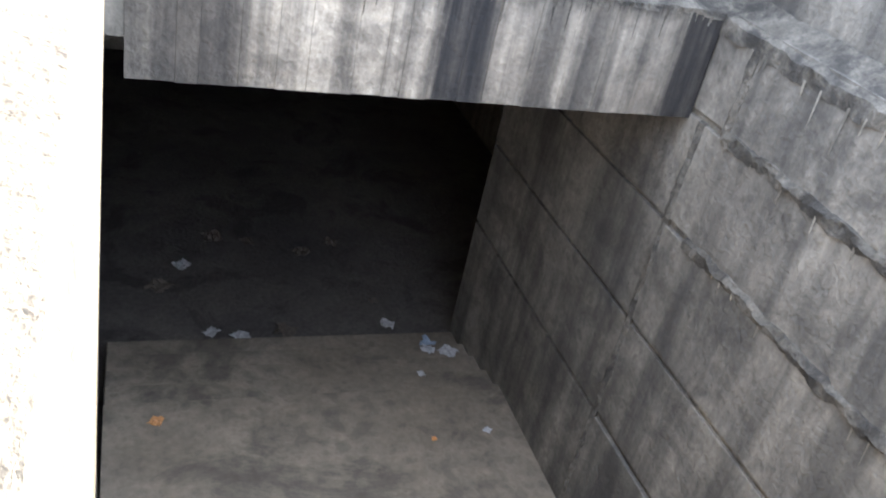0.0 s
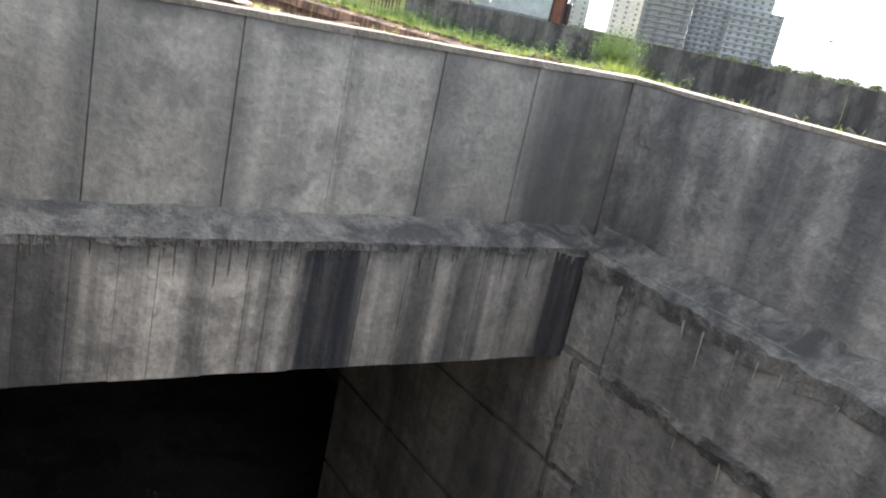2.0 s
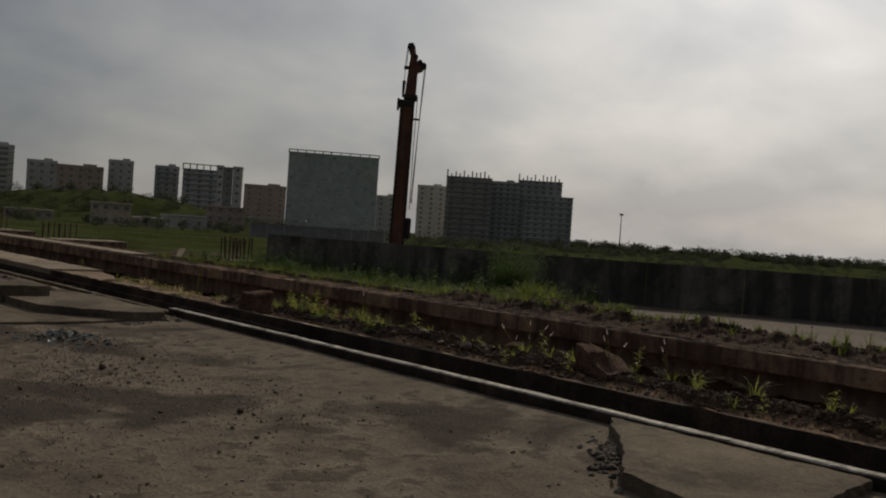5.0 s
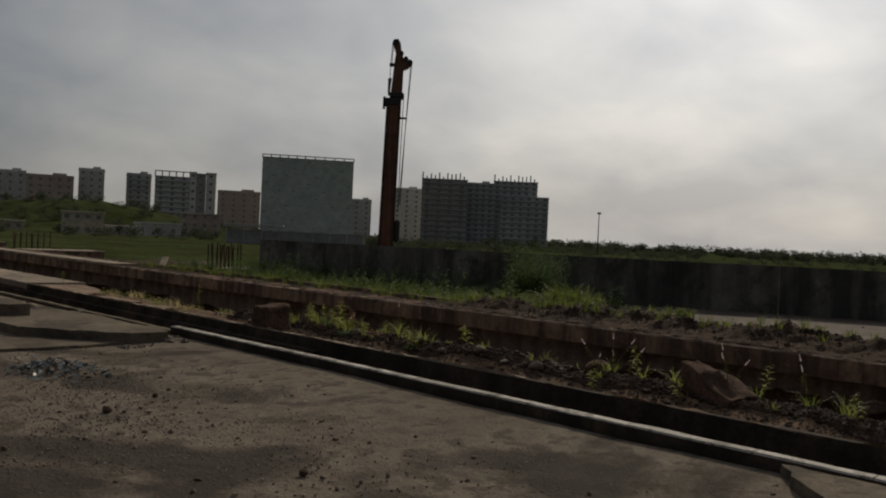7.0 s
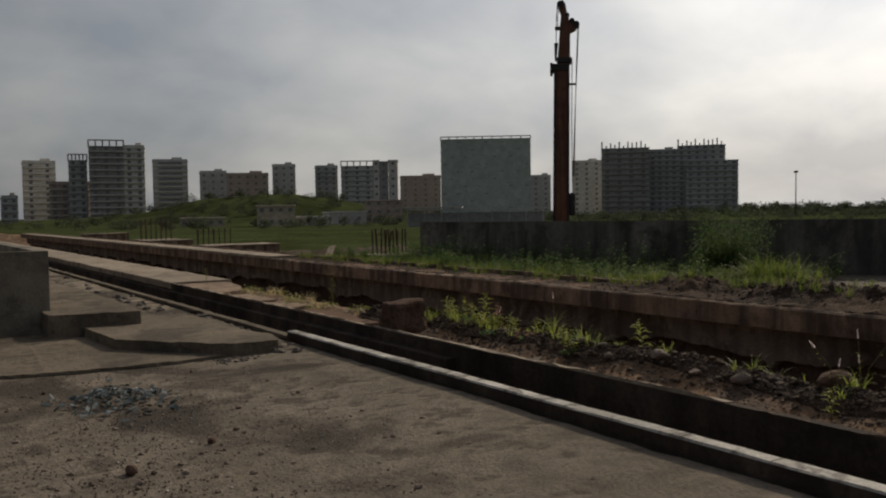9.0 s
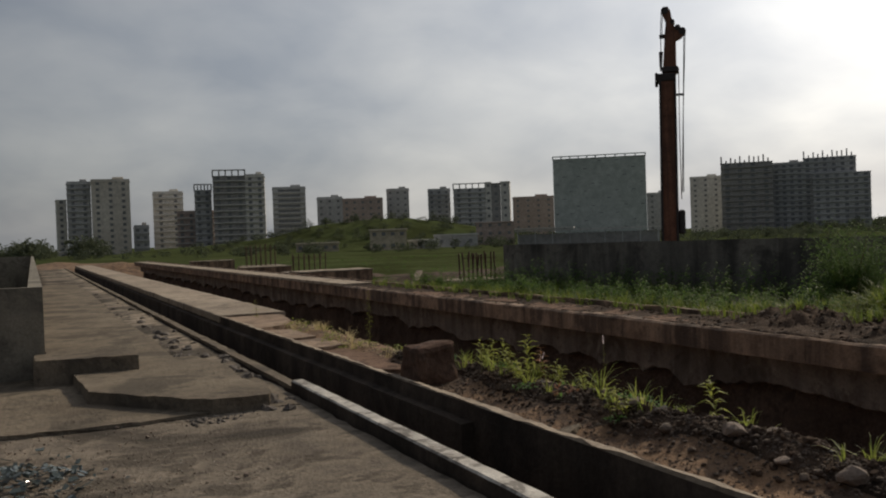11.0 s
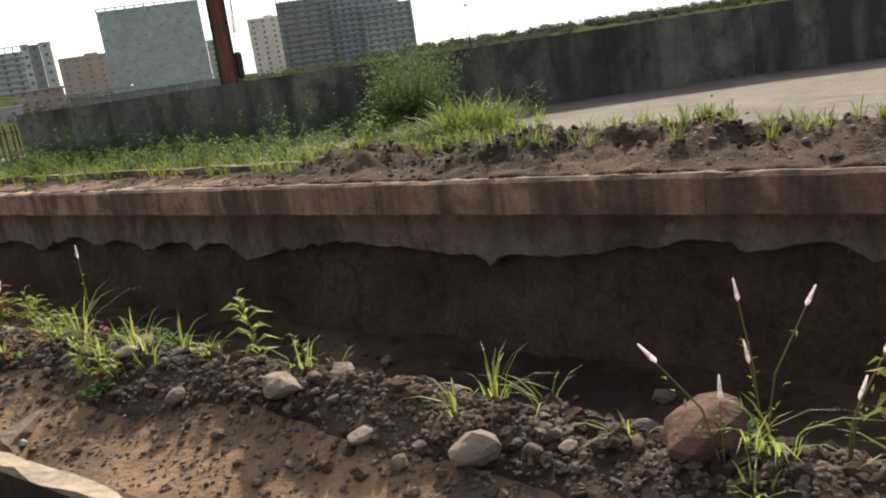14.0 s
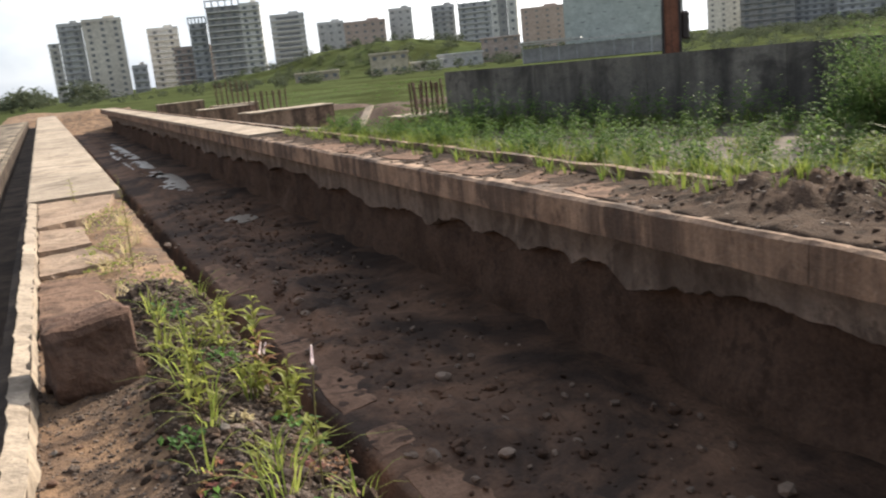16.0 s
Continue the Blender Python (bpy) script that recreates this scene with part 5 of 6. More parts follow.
build_bank()
for k, (x0, x1, y0, y1) in enumerate(((7.05, 7.75, 6.9, 8.1), (7.1, 7.8, 8.5, 9.3), (7.0, 7.7, 9.6, 11.4), (7.15, 7.8, 11.8, 13.0), (7.0, 7.75, 13.6, 16.5))):
    r = random.Random(90 + k)
    pts = [(x0 + r.uniform(0, 0.2), y0), (x1 - r.uniform(0, 0.15), y0 + r.uniform(0, 0.3)), (x1, (y0 + y1) / 2), (x1 - r.uniform(0, 0.2), y1), (x0 + r.uniform(0, 0.15), y1 - r.uniform(0, 0.3)), (x0, (y0 + y1) / 2)]
    CRUSTS.append((pts, 0.24, 0.29, "flaking reddish crust of dried clay on the far beam", 50 + k))


# ---------- loose material on the near side ----------
def build_loose():
    rnd = random.Random(31)
    P = []
    for _ in range(24000):
        y = rnd.uniform(-4.5, 8.2)
        u = min(1.0, max(0.1, rnd.gauss(0.78, 0.14) if rnd.random() < 0.72 else rnd.random()))
        x = RX + u * (LX - RX)
        s = rnd.uniform(0.004, 0.015)
        if u > 0.4 and rnd.random() < 0.16:
            s *= 1.9
        P.append((x, y, soil_height(x, y) - s * 0.15, s))
    scatter("ledge_gravel", P, M_CHIPS, "earthy gravel and chips strewn on the ledge", "gravel", seed=6)
    P = []
    for _ in range(3200):
        y = rnd.uniform(-4.5, 8.0)
        u = min(1.0, max(0.34, rnd.gauss(0.78, 0.14)))
        x = RX + u * (LX - RX)
        s = rnd.uniform(0.014, 0.034) * (1.7 if rnd.random() < 0.1 else 1)
        P.append((x, y, soil_height(x, y) - s * 0.2, s))
    scatter("ledge_clods", P, M_BANKSOIL, "dark clods of soil heaped along the ledge", "clods", seed=16)
    P = []
    for _ in range(4500):
        y = rnd.uniform(-6, 15)
        x = RX + 0.13 + rnd.random() * 0.95
        P.append((x, y, soil_height(x, y), rnd.uniform(0.004, 0.012)))
    scatter("ledge_grit", P, M_STONE, "brown grit on the ledge soil", "grit", seed=7)
    P = []
    for _ in range(7500):
        y = rnd.uniform(-5.5, 9.5)
        x = rnd.uniform(-5.5, SLAB_EDGE - 0.05)
        if PX0 - 0.3 < x < PX1 + 0.3 and y < PY1 + 0.3:
            continue
        if rnd.random() < 0.45:
            x, y = rnd.gauss(-1.4, 0.9), rnd.gauss(2.6, 1.6)
            if y < -5 or x > 1.2:
                continue
        P.append((x, y, -0.012, rnd.uniform(0.004, 0.012) * (2.4 if rnd.random() < 0.05 else 1)))
    Q = []
    for _ in range(1700):
        x, y = (rnd.uniform(-4.5, 1.5), rnd.uniform(-3.5, 8.5)) if rnd.random() < 0.6 else (rnd.gauss(-1.0, 0.8), rnd.gauss(2.2, 1.4))
        if x < SLAB_EDGE - 0.05:
            Q.append((x, y, -0.012, rnd.uniform(0.003, 0.008) * (2.2 if rnd.random() < 0.05 else 1)))
    scatter("deck_grit", Q, M_KERB, "pale grit and mortar crumbs on the deck", "grit", seed=18)
    scatter("deck_pebbles", P, M_STONE, "dark pebbles and crumbs on the deck", "pebbles", seed=8)
    P = []
    for _ in range(900):
        y = 5.8 + abs(rnd.gauss(0, 1)) * 6.0 if rnd.random() < 0.8 else rnd.uniform(6, 30)
        x = min(1.58, rnd.gauss(1.28, 0.17))
        P.append((x, y, -0.02, rnd.uniform(0.012, 0.05) * (2.3 if rnd.random() < 0.14 else 1)))
    for _ in range(160):
        f = rnd.random()
        x, y = 1.5 - 1.5 * f + rnd.gauss(0, 0.07), -2.2 - 1.2 * f + abs(rnd.gauss(0, 0.12))
        P.append((x, y, -0.015, rnd.uniform(0.012, 0.045)))
    for _ in range(140):
        x = rnd.uniform(0.5, 1.55)
        P.append((x, 5.95 - abs(rnd.gauss(0, 0.12)), -0.015, rnd.uniform(0.01, 0.035)))
    scatter("walkway_rubble", P, M_GRAVEL, "broken concrete rubble along the gutter edge", "rubble", seed=9)
    P = []
    for _ in range(500):
        x, y = rnd.uniform(3.75, 7.2), rnd.uniform(-4, 26)
        P.append((x, y, TF + 0.02 + 0.16 * max(0.0, nz(x, y, 0.5, 2.0)), rnd.uniform(0.012, 0.05) * (2.2 if rnd.random() < 0.05 else 1)))
    scatter("trench_stones", P, M_STONE, "stones and clods on the trench floor", "stones", seed=10)
    P = []
    for _ in range(3600):
        y = rnd.uniform(-3, 24)
        x = rnd.gauss(5.75 + 0.25 * nz(0, y, 0.4), 0.33) if rnd.random() < 0.75 else rnd.uniform(3.8, 7.2)
        s = rnd.uniform(0.01, 0.036) * (2.4 if rnd.random() < 0.07 else 1)
        if x < 5.25 and rnd.random() < 0.8:
            continue
        P.append((x, y, TF + 0.01 + 0.16 * max(0.0, nz(x, y, 0.5, 2.0)) + 0.05 * nz(x, y, 2.2), s))
    scatter("trench_rubble", P, M_FLOOR, "dark crumbled soil and rubble along the trench floor", "rubble", seed=17)
    # heap of glittering shards
    V, F = [], []
    for _ in range(300):
        x, y = rnd.gauss(-0.85, 0.22), rnd.gauss(4.45, 0.26)
        z = 0.01 + 0.13 * math.exp(-((x + 0.85) / 0.25) ** 2 - ((y - 4.45) / 0.3) ** 2) * rnd.random()
        m = Euler((rnd.uniform(-0.7, 0.7), rnd.uniform(-0.7, 0.7), rnd.uniform(0, 6.28))).to_matrix()
        s = rnd.uniform(0.012, 0.035)
        o = len(V)
        for c in ((-1, -0.6, 0), (1, -0.4, 0), (0.7, 0.6, 0), (-0.8, 0.7, 0), (-1, -0.6, 0.15), (1, -0.4, 0.15), (0.7, 0.6, 0.15), (-0.8, 0.7, 0.15)):
            V.append(tuple(m @ Vector(c) * s + Vector((x, y, z))))
        F += [[o + i for i in f] for f in ((0, 3, 2, 1), (4, 5, 6, 7), (0, 1, 5, 4), (1, 2, 6, 5), (2, 3, 7, 6), (3, 0, 4, 7))]
    gl = bpy.data.materials.new("broken glass and tile")
    gl.use_nodes = True
    g = gl.node_tree.nodes["Principled BSDF"]
    g.inputs["Base Color"].default_value, g.inputs["Roughness"].default_value = (0.07, 0.085, 0.08, 1), 0.1
    tagged(new("shard_heap", mesh_from("shard_heap", V, F, gl)), "small heap of glinting broken shards on the deck", "shards", kind="stuff")


build_loose()


def stone(at, size, seed, label, mat=None, flat=0.62, category="stone", group="loose stones"):
    size *= 0.62
    bm = rock(bmesh.new(), size, seed, flat, 2)
    low = min(v.co.z for v in bm.verts)
    for v in bm.verts:
        v.co += Vector(at) - Vector((0, 0, low + size * 0.12))
    ob = obj("stone", bm, mat or M_STONE)
    return tagged(ob, label, category, group)


def build_stones():
    # squared boulder on the ledge
    bm = bmesh.new()
    bmesh.ops.create_cube(bm, size=1.0)
    bmesh.ops.subdivide_edges(bm, edges=bm.edges, cuts=7, use_grid_fill=True)
    for v in bm.verts:
        c = v.co
        r = Vector((c.x * 2, c.y * 2, c.z * 2))
        k = (abs(r.x) ** 8 + abs(r.y) ** 8 + abs(r.z) ** 8) ** 0.125
        c = r / max(k, 0.01) * 0.5
        taper = 0.93 + 0.1 * (c.z > 0) * c.z + 0.07 * (0.5 - c.z)
        v.co = Vector((c.x * 0.45 * taper, c.y * 0.42 * taper, c.z * 0.43))
        v.co += noise.noise_vector(v.co * 4) * 0.045 + noise.noise_vector(v.co * 13) * 0.014
        v.co = Matrix.Rotation(radians(9), 3, 'Z') @ v.co + Vector((2.88, 6.06, 0.25))
    tagged(obj("boulder", bm, M_BOULDER, smooth=False), "squared reddish boulder standing on the broken ledge", "boulder")
    bm = bmesh.new()
    bmesh.ops.create_cube(bm, size=1.0)
    bmesh.ops.subdivide_edges(bm, edges=bm.edges, cuts=6, use_grid_fill=True)
    for v in bm.verts:
        c = v.co.copy()
        lift = 0.24 + 0.24 * (c.y + 0.5) - 0.1 * abs(c.x)
        v.co = Vector((c.x * 0.34 + 0.05 * c.z, c.y * 0.62, (c.z + 0.5) * lift))
        v.co += noise.noise_vector(v.co * 4) * 0.09 + noise.noise_vector(v.co * 12) * 0.03
        v.co = Matrix.Rotation(radians(-8), 3, 'Z') @ v.co + Vector((3.36, -0.75, 0.0))
    tagged(obj("boulder", bm, M_BOULDER), "slanting reddish lump of earth-covered rubble on the ledge", "boulder")
    for k, (x, y, s, txt) in enumerate(((3.13, 2.73, 0.085, "pale orange-brown stone"), (3.16, 1.3, 0.17, "grey angular stone"), (3.62, 1.69, 0.075, "orange-brown stone"),
                                   (3.62, 0.95, 0.07, "rounded grey stone"), (3.12, 1.73, 0.08, "pale grey stone"), (3.23, 2.2, 0.17, "dark angular stone"), (3.6, 2.3, 0.07, "flat pale grey stone"), (3.57, 2.08, 0.05, "small pale stone"),
                                   (3.45, 2.1, 0.08, "flat grey stone"), (3.3, 3.3, 0.1, "dark rough stone"), (3.07, 6.9, 0.09, "grey lump of stone"), (3.5, 3.5, 0.11, "dark clod of soil and stone"), (3.38, 4.58, 0.05, "yellow-brown stone"), (3.3, 1.05, 0.06, "grey stone"))):
        stone((x, y, soil_height(x, y)), s, 70 + k, txt + " in the ledge gravel")
    for k, (x, y, s) in enumerate(((-1.03, -0.15, 0.075), (-1.62, 0.13, 0.05), (-1.24, 2.3, 0.08), (-0.62, 2.68, 0.06), (-0.1, 3.6, 0.035), (-2.3, 1.5, 0.04), (-1.3, 5.2, 0.05), (0.3, 0.2, 0.03))):
        stone((x, y, -0.01), s, 120 + k, "dark brown stone lying on the deck", M_BOULDER)
    stone((11.4, 5.7, 0.0), 0.14, 160, "dark squared stone lying on the far deck", M_BOULDER, 0.9)
    for k, (x, y, s) in enumerate(((14.6, 4.6, 0.05), (16, 2.2, 0.06), (13.2, 1.5, 0.05), (12.2, 3.3, 0.04), (15.2, 0.2, 0.06))):
        stone((x, y, 0.0), s, 170 + k, "small pale stone on the far deck")
    for k, (x, y, s) in enumerate(((5.1, 6.9, 0.16), (5.6, 6.6, 0.1), (5.9, 8.4, 0.14), (4.9, 9.5, 0.12), (5.4, 11.5, 0.12))):
        stone((x, y, TF + 0.05), s, 180 + k, "earthy stone on the trench floor")
    stone((3.41, 0.68, soil_height(3.41, 0.68)), 0.27, 260, "large flat reddish stone lying in the gravel", M_BOULDER, 0.5)
    rnd = random.Random(733)
    for k in range(60):
        x, y = rnd.uniform(2.62, 3.15), rnd.uniform(-2.0, 7.0)
        stone((x, y, soil_height(x, y)), rnd.uniform(0.02, 0.05) * (1.5 if k % 9 == 0 else 1.0), 900 + k, "crumbled chunk of earthy rubble along the ledge rim", M_BOULDER if k % 3 else M_CHIPS)
    rnd = random.Random(717)
    for k in range(46):
        x, y = min(3.62, rnd.gauss(3.36, 0.15)), rnd.uniform(0.2, 5.0)
        stone((x, y, soil_height(x, y)), rnd.uniform(0.025, 0.058), 800 + k, "grey stone in the ledge gravel" if k % 4 == 0 else "earthy brown stone in the ledge gravel", M_GRAVEL if k % 4 == 0 else M_CHIPS)
    # small loose stones by the rim
    for k, (x, y, s) in enumerate(((2.62, 4.3, 0.045), (2.75, 3.3, 0.04), (2.66, 5.2, 0.035), (2.8, 13.2, 0.06), (2.72, 9.7, 0.05))):
        stone((x, y, soil_height(x, y)), s, 200 + k, "pale stone beside the broken rim", M_KERB)


build_stones()


# ---------- broken slabs on the near deck ----------
def broken_plate(name, pts, z0, z1, mat, label, seed=0):
    """A flat slab with a ragged outline."""
    rnd = random.Random(seed)
    out = []
    for (ax, ay), (bx, by) in zip(pts, pts[1:] + pts[:1]):
        n = max(2, int(math.hypot(bx - ax, by - ay) / 0.09))
        for k in range(n):
            f = k / n
            out.append((ax + (bx - ax) * f + rnd.uniform(-0.014, 0.014), ay + (by - ay) * f + rnd.uniform(-0.014, 0.014)))
    bm = bmesh.new()
    top = [bm.verts.new((x, y, z1 + rnd.uniform(-0.005, 0.005))) for x, y in out]
    mid = [bm.verts.new((x + rnd.uniform(-0.012, 0.012), y + rnd.uniform(-0.012, 0.012), (z0 + z1) / 2)) for x, y in out]
    low = [bm.verts.new((x, y, z0)) for x, y in out]
    bm.faces.new(top)
    n = len(out)
    for a, b in ((top, mid), (mid, low)):
        for k in range(n):
            bm.faces.new((a[k], b[k], b[(k + 1) % n], a[(k + 1) % n]))
    bmesh.ops.triangulate(bm, faces=bm.faces[:1])
    bmesh.ops.recalc_face_normals(bm, faces=bm.faces)
    return tagged(obj(name, bm, mat), label, "slab", "loose slabs")


broken_plate("topping_slab", [(-0.57, 9.38), (-0.57, 9.0), (-0.34, 8.9), (-0.25, 7.25), (0.06, 6.85), (0.56, 6.2), (0.72, 6.06), (1.24, 6.0), (1.36, 6.5), (1.22, 7.2), (1.3, 8.2), (1.1, 9.38)], -0.02, 0.14, M_PLATE, "broken concrete topping slab with a ragged edge", 2)
broken_plate("topping_slab", [(-11.8, 6.9), (-6.0, 6.7), (-2.5, 6.4), (-0.8, 6.07), (0.1, 6.02), (0.8, 6.08), (1.5, 5.97), (1.58, 9.36), (-11.8, 9.36)], -0.03, 0.022, M_PLATE, "worn pale topping layer across the deck", 11)
broken_plate("step_slab", [(-0.72, 8.72), (0.37, 8.55), (0.42, 9.66), (-0.585, 9.72), (-0.585, 9.385), (-0.72, 9.385)], -0.02, 0.31, M_PLATE, "thick concrete step slab beside the basin wall", 1)
broken_plate("topping_slab", [(1.6, -2.15), (1.25, -2.4), (1.0, -2.65), (0.55, -3.0), (0.1, -3.3), (-0.2, -4.4), (1.6, -4.4)], -0.01, 0.1, M_PLATE, "pale broken topping slab near the gutter", 3)
broken_plate("topping_slab", [(-0.585, 9.75), (0.95, 9.7), (1.02, 13.0), (0.9, 18.0), (1.0, 26.0), (0.92, 38.0), (-0.585, 38.0)], -0.02, 0.055, M_PLATE, "long worn topping slab of the walkway", 4)
broken_plate("flat_stone", [(2.66, 3.22), (2.9, 3.42), (2.94, 3.5), (2.72, 3.42)], 0.03, 0.11, M_PLATE, "long pale broken kerb piece on the ledge", 5)
broken_plate("flat_stone", [(2.6, 9.3), (3.25, 9.45), (3.1, 10.4), (2.6, 10.3)], 0.03, 0.1, M_REDLEDGE, "broken reddish cover piece on the ledge", 6)
broken_plate("flat_stone", [(2.6, 12.1), (3.1, 12.4), (3.45, 13.3), (3.6, 14.55), (2.6, 14.55)], 0.03, 0.15, M_REDLEDGE, "cracked reddish cover piece on the ledge", 7)
broken_plate("flat_stone", [(2.6, 10.5), (3.1, 10.6), (3.05, 11.9), (2.6, 12.0)], 0.03, 0.12, M_REDLEDGE, "thin reddish cover piece on the ledge", 8)
broken_plate("flat_stone", [(2.6, 7.0), (3.05, 6.8), (3.2, 7.6), (3.05, 8.9), (2.6, 9.0)], 0.03, 0.1, M_CLAY, "reddish cracked cover piece beside the boulder", 9)


for pts, z0, z1, text, seed in CRUSTS:
    broken_plate("clay_crust", pts, z0, z1, M_CLAY, text, seed)
for k, (a, c) in enumerate(((3.6, 4.5), (4.9, 5.6), (5.9, 7.0), (7.3, 7.9), (8.3, 9.6), (10.2, 12.4), (13.5, 16.0))):
    broken_plate("clay_crust", [(4.84, a), (5.22, a + 0.15), (5.34 - 0.1 * (k % 2), (a + c) / 2), (5.18, c), (4.86, c - 0.1)], TF - 0.04, TF + 0.006, M_CLAY, "thin crust of cracked dry clay beside the groove", 30 + k)


# ---------- litter on the shaft floor ----------
def litter(at, size, seed, col, label):
    rnd = random.Random(seed)
    bm = bmesh.new()
    bmesh.ops.create_grid(bm, x_segments=6, y_segments=6, size=size / 2)
    for v in bm.verts:
        n = noise.noise_vector(v.co / size * 2.6 + Vector((seed, 0, 0)))
        v.co += Vector((n.x * 0.3 * size, n.y * 0.3 * size, abs(n.z) * 0.5 * size + 0.004))
    bmesh.ops.transform(bm, matrix=Matrix.Translation(at) @ Matrix.Rotation(rnd.uniform(0, 6), 4, 'Z'), verts=bm.verts)
    bmesh.ops.solidify(bm, geom=bm.faces[:], thickness=0.004)
    tagged(obj("litter", bm, M_LITTER[col]), label, "litter", "litter on the shaft floor")


M_LITTER = {
    "white": material("dirty white plastic film", ((0.42, 0.42, 0.44), (0.58, 0.58, 0.6)), 0.5, 6.0, 40, bump=0.3),
    "blue": material("faded blue plastic film", ((0.25, 0.33, 0.45), (0.35, 0.42, 0.52)), 0.5, 6.0, 40, bump=0.3),
    "orange": material("orange packaging", ((0.6, 0.28, 0.1), (0.68, 0.38, 0.18)), 0.5, 6.0, 40, bump=0.2),
    "brown": material("brown litter", ((0.11, 0.092, 0.078), (0.17, 0.145, 0.122)), 0.8, 6.0, 40, bump=0.4),
}
for k, (x, y, z, s, c) in enumerate(((-3.46, -3.79, -4.28, 0.16, "white"), (-3.72, -3.69, -4.28, 0.13, "white"), (-1.9, -3.63, -4.28, 0.13, "white"), (-1.95, -3.2, -4.28, 0.1, "brown"), (-1.49, -4.4, -4.06, 0.17, "white"),
                                  (-1.62, -4.15, -4.15, 0.16, "blue"), (-1.7, -4.35, -4.06, 0.12, "white"), (-3.95, -2.5, -4.28, 0.16, "white"), (-3.0, -3.7, -4.28, 0.2, "brown"), (-2.6, -2.2, -4.28, 0.16, "brown"), (-3.2, -2.0, -4.28, 0.14, "brown"),
                                  (-1.95, -4.9, -3.88, 0.06, "white"), (-1.6, -5.75, -3.81, 0.06, "white"), (-2.1, -5.8, -3.81, 0.04, "orange"), (-4.3, -5.4, -3.81, 0.09, "orange"), (-4.2, -2.9, -4.28, 0.2, "brown"), (-3.6, -1.9, -4.28, 0.2, "brown"), (-2.2, -2.0, -4.28, 0.15, "brown"))):
    litter((x, y, z), s, 300 + k, c, {"white": "crumpled dirty white plastic bag on the shaft floor", "blue": "crumpled faded blue plastic on the shaft floor", "orange": "scrap of orange packaging on the shaft floor", "brown": "brown scrap of litter on the shaft floor"}[c])


# ---------- plants ----------
LEAF = {}


def leaf_mesh(length, width, mat):
    key = (length, width, mat.name)
    if key not in LEAF:
        V, F = [], []
        leaf(V, F, Vector((0, 0, 0)), (1, 0, 0.25), length, width, 0.35)
        LEAF[key] = mesh_from("leaf", V, F, mat)
    return LEAF[key]


def leafy_weed(at, h, n, seed, label, length=0.1, width=0.028, mat=None, lean=0.06):
    """An upright weed: a stem with whorls of narrow leaves."""
    rnd = random.Random(seed)
    t = thing("weed", at, label, "weed", "upright weeds")
    x, y, z = at
    top = Vector((x + rnd.uniform(-lean, lean), y + rnd.uniform(-lean, lean), z + h))
    stem = part("stem", tube(bmesh.new(), [(x, y, z - 0.03), ((x + top.x) / 2 + 0.01, (y + top.y) / 2, z + h * 0.5), tuple(top)], 0.006, 0.002, 5), M_STEM, t)
    for k in range(n):
        f = 0.15 + 0.85 * k / (n - 1)
        s = (0.55 + 0.7 * (1 - abs(f - 0.5))) * rnd.uniform(0.8, 1.15) * (1.0 if f < 0.85 else 0.7)
        a = k * 2.4 + rnd.uniform(-0.4, 0.4)
        p = Vector((x, y, z)).lerp(top, f)
        share("leaf", leaf_mesh(length, width, mat or M_WEED), Matrix.Translation(p) @ Euler((0, -rnd.uniform(-0.1, 0.6), a)).to_matrix().to_4x4() @ Matrix.Diagonal((s, s, s, 1)), stem).matrix_parent_inverse = Matrix.Identity(4)
    return t


M_STEM = leafy("weed stem", (0.12, 0.1, 0.04), (0.16, 0.13, 0.05), 0.1)
M_REDLEAF = leafy("reddish weed leaf", (0.16, 0.06, 0.05), (0.2, 0.12, 0.05), 0.4)
M_SPIKE = leafy("pinkish white flower spike", (0.45, 0.38, 0.4), (0.66, 0.61, 0.6), 0.4)
M_LOWLEAF = leafy("low green leaf", (0.048, 0.108, 0.026), (0.088, 0.16, 0.042), 0.4)


def grass_tuft(at, h, n, seed, label="yellow-green grass tuft rooted in the gravel", spread=0.06, mat=None, width=0.0045, lean=1.15):
    V, F = [], []
    blades(V, F, at, n, h, spread, random.Random(seed), width, lean)
    tagged(new("grass_tuft", mesh_from("grass_tuft", V, F, mat or M_GRASS)), label, "grass", "grass tufts")


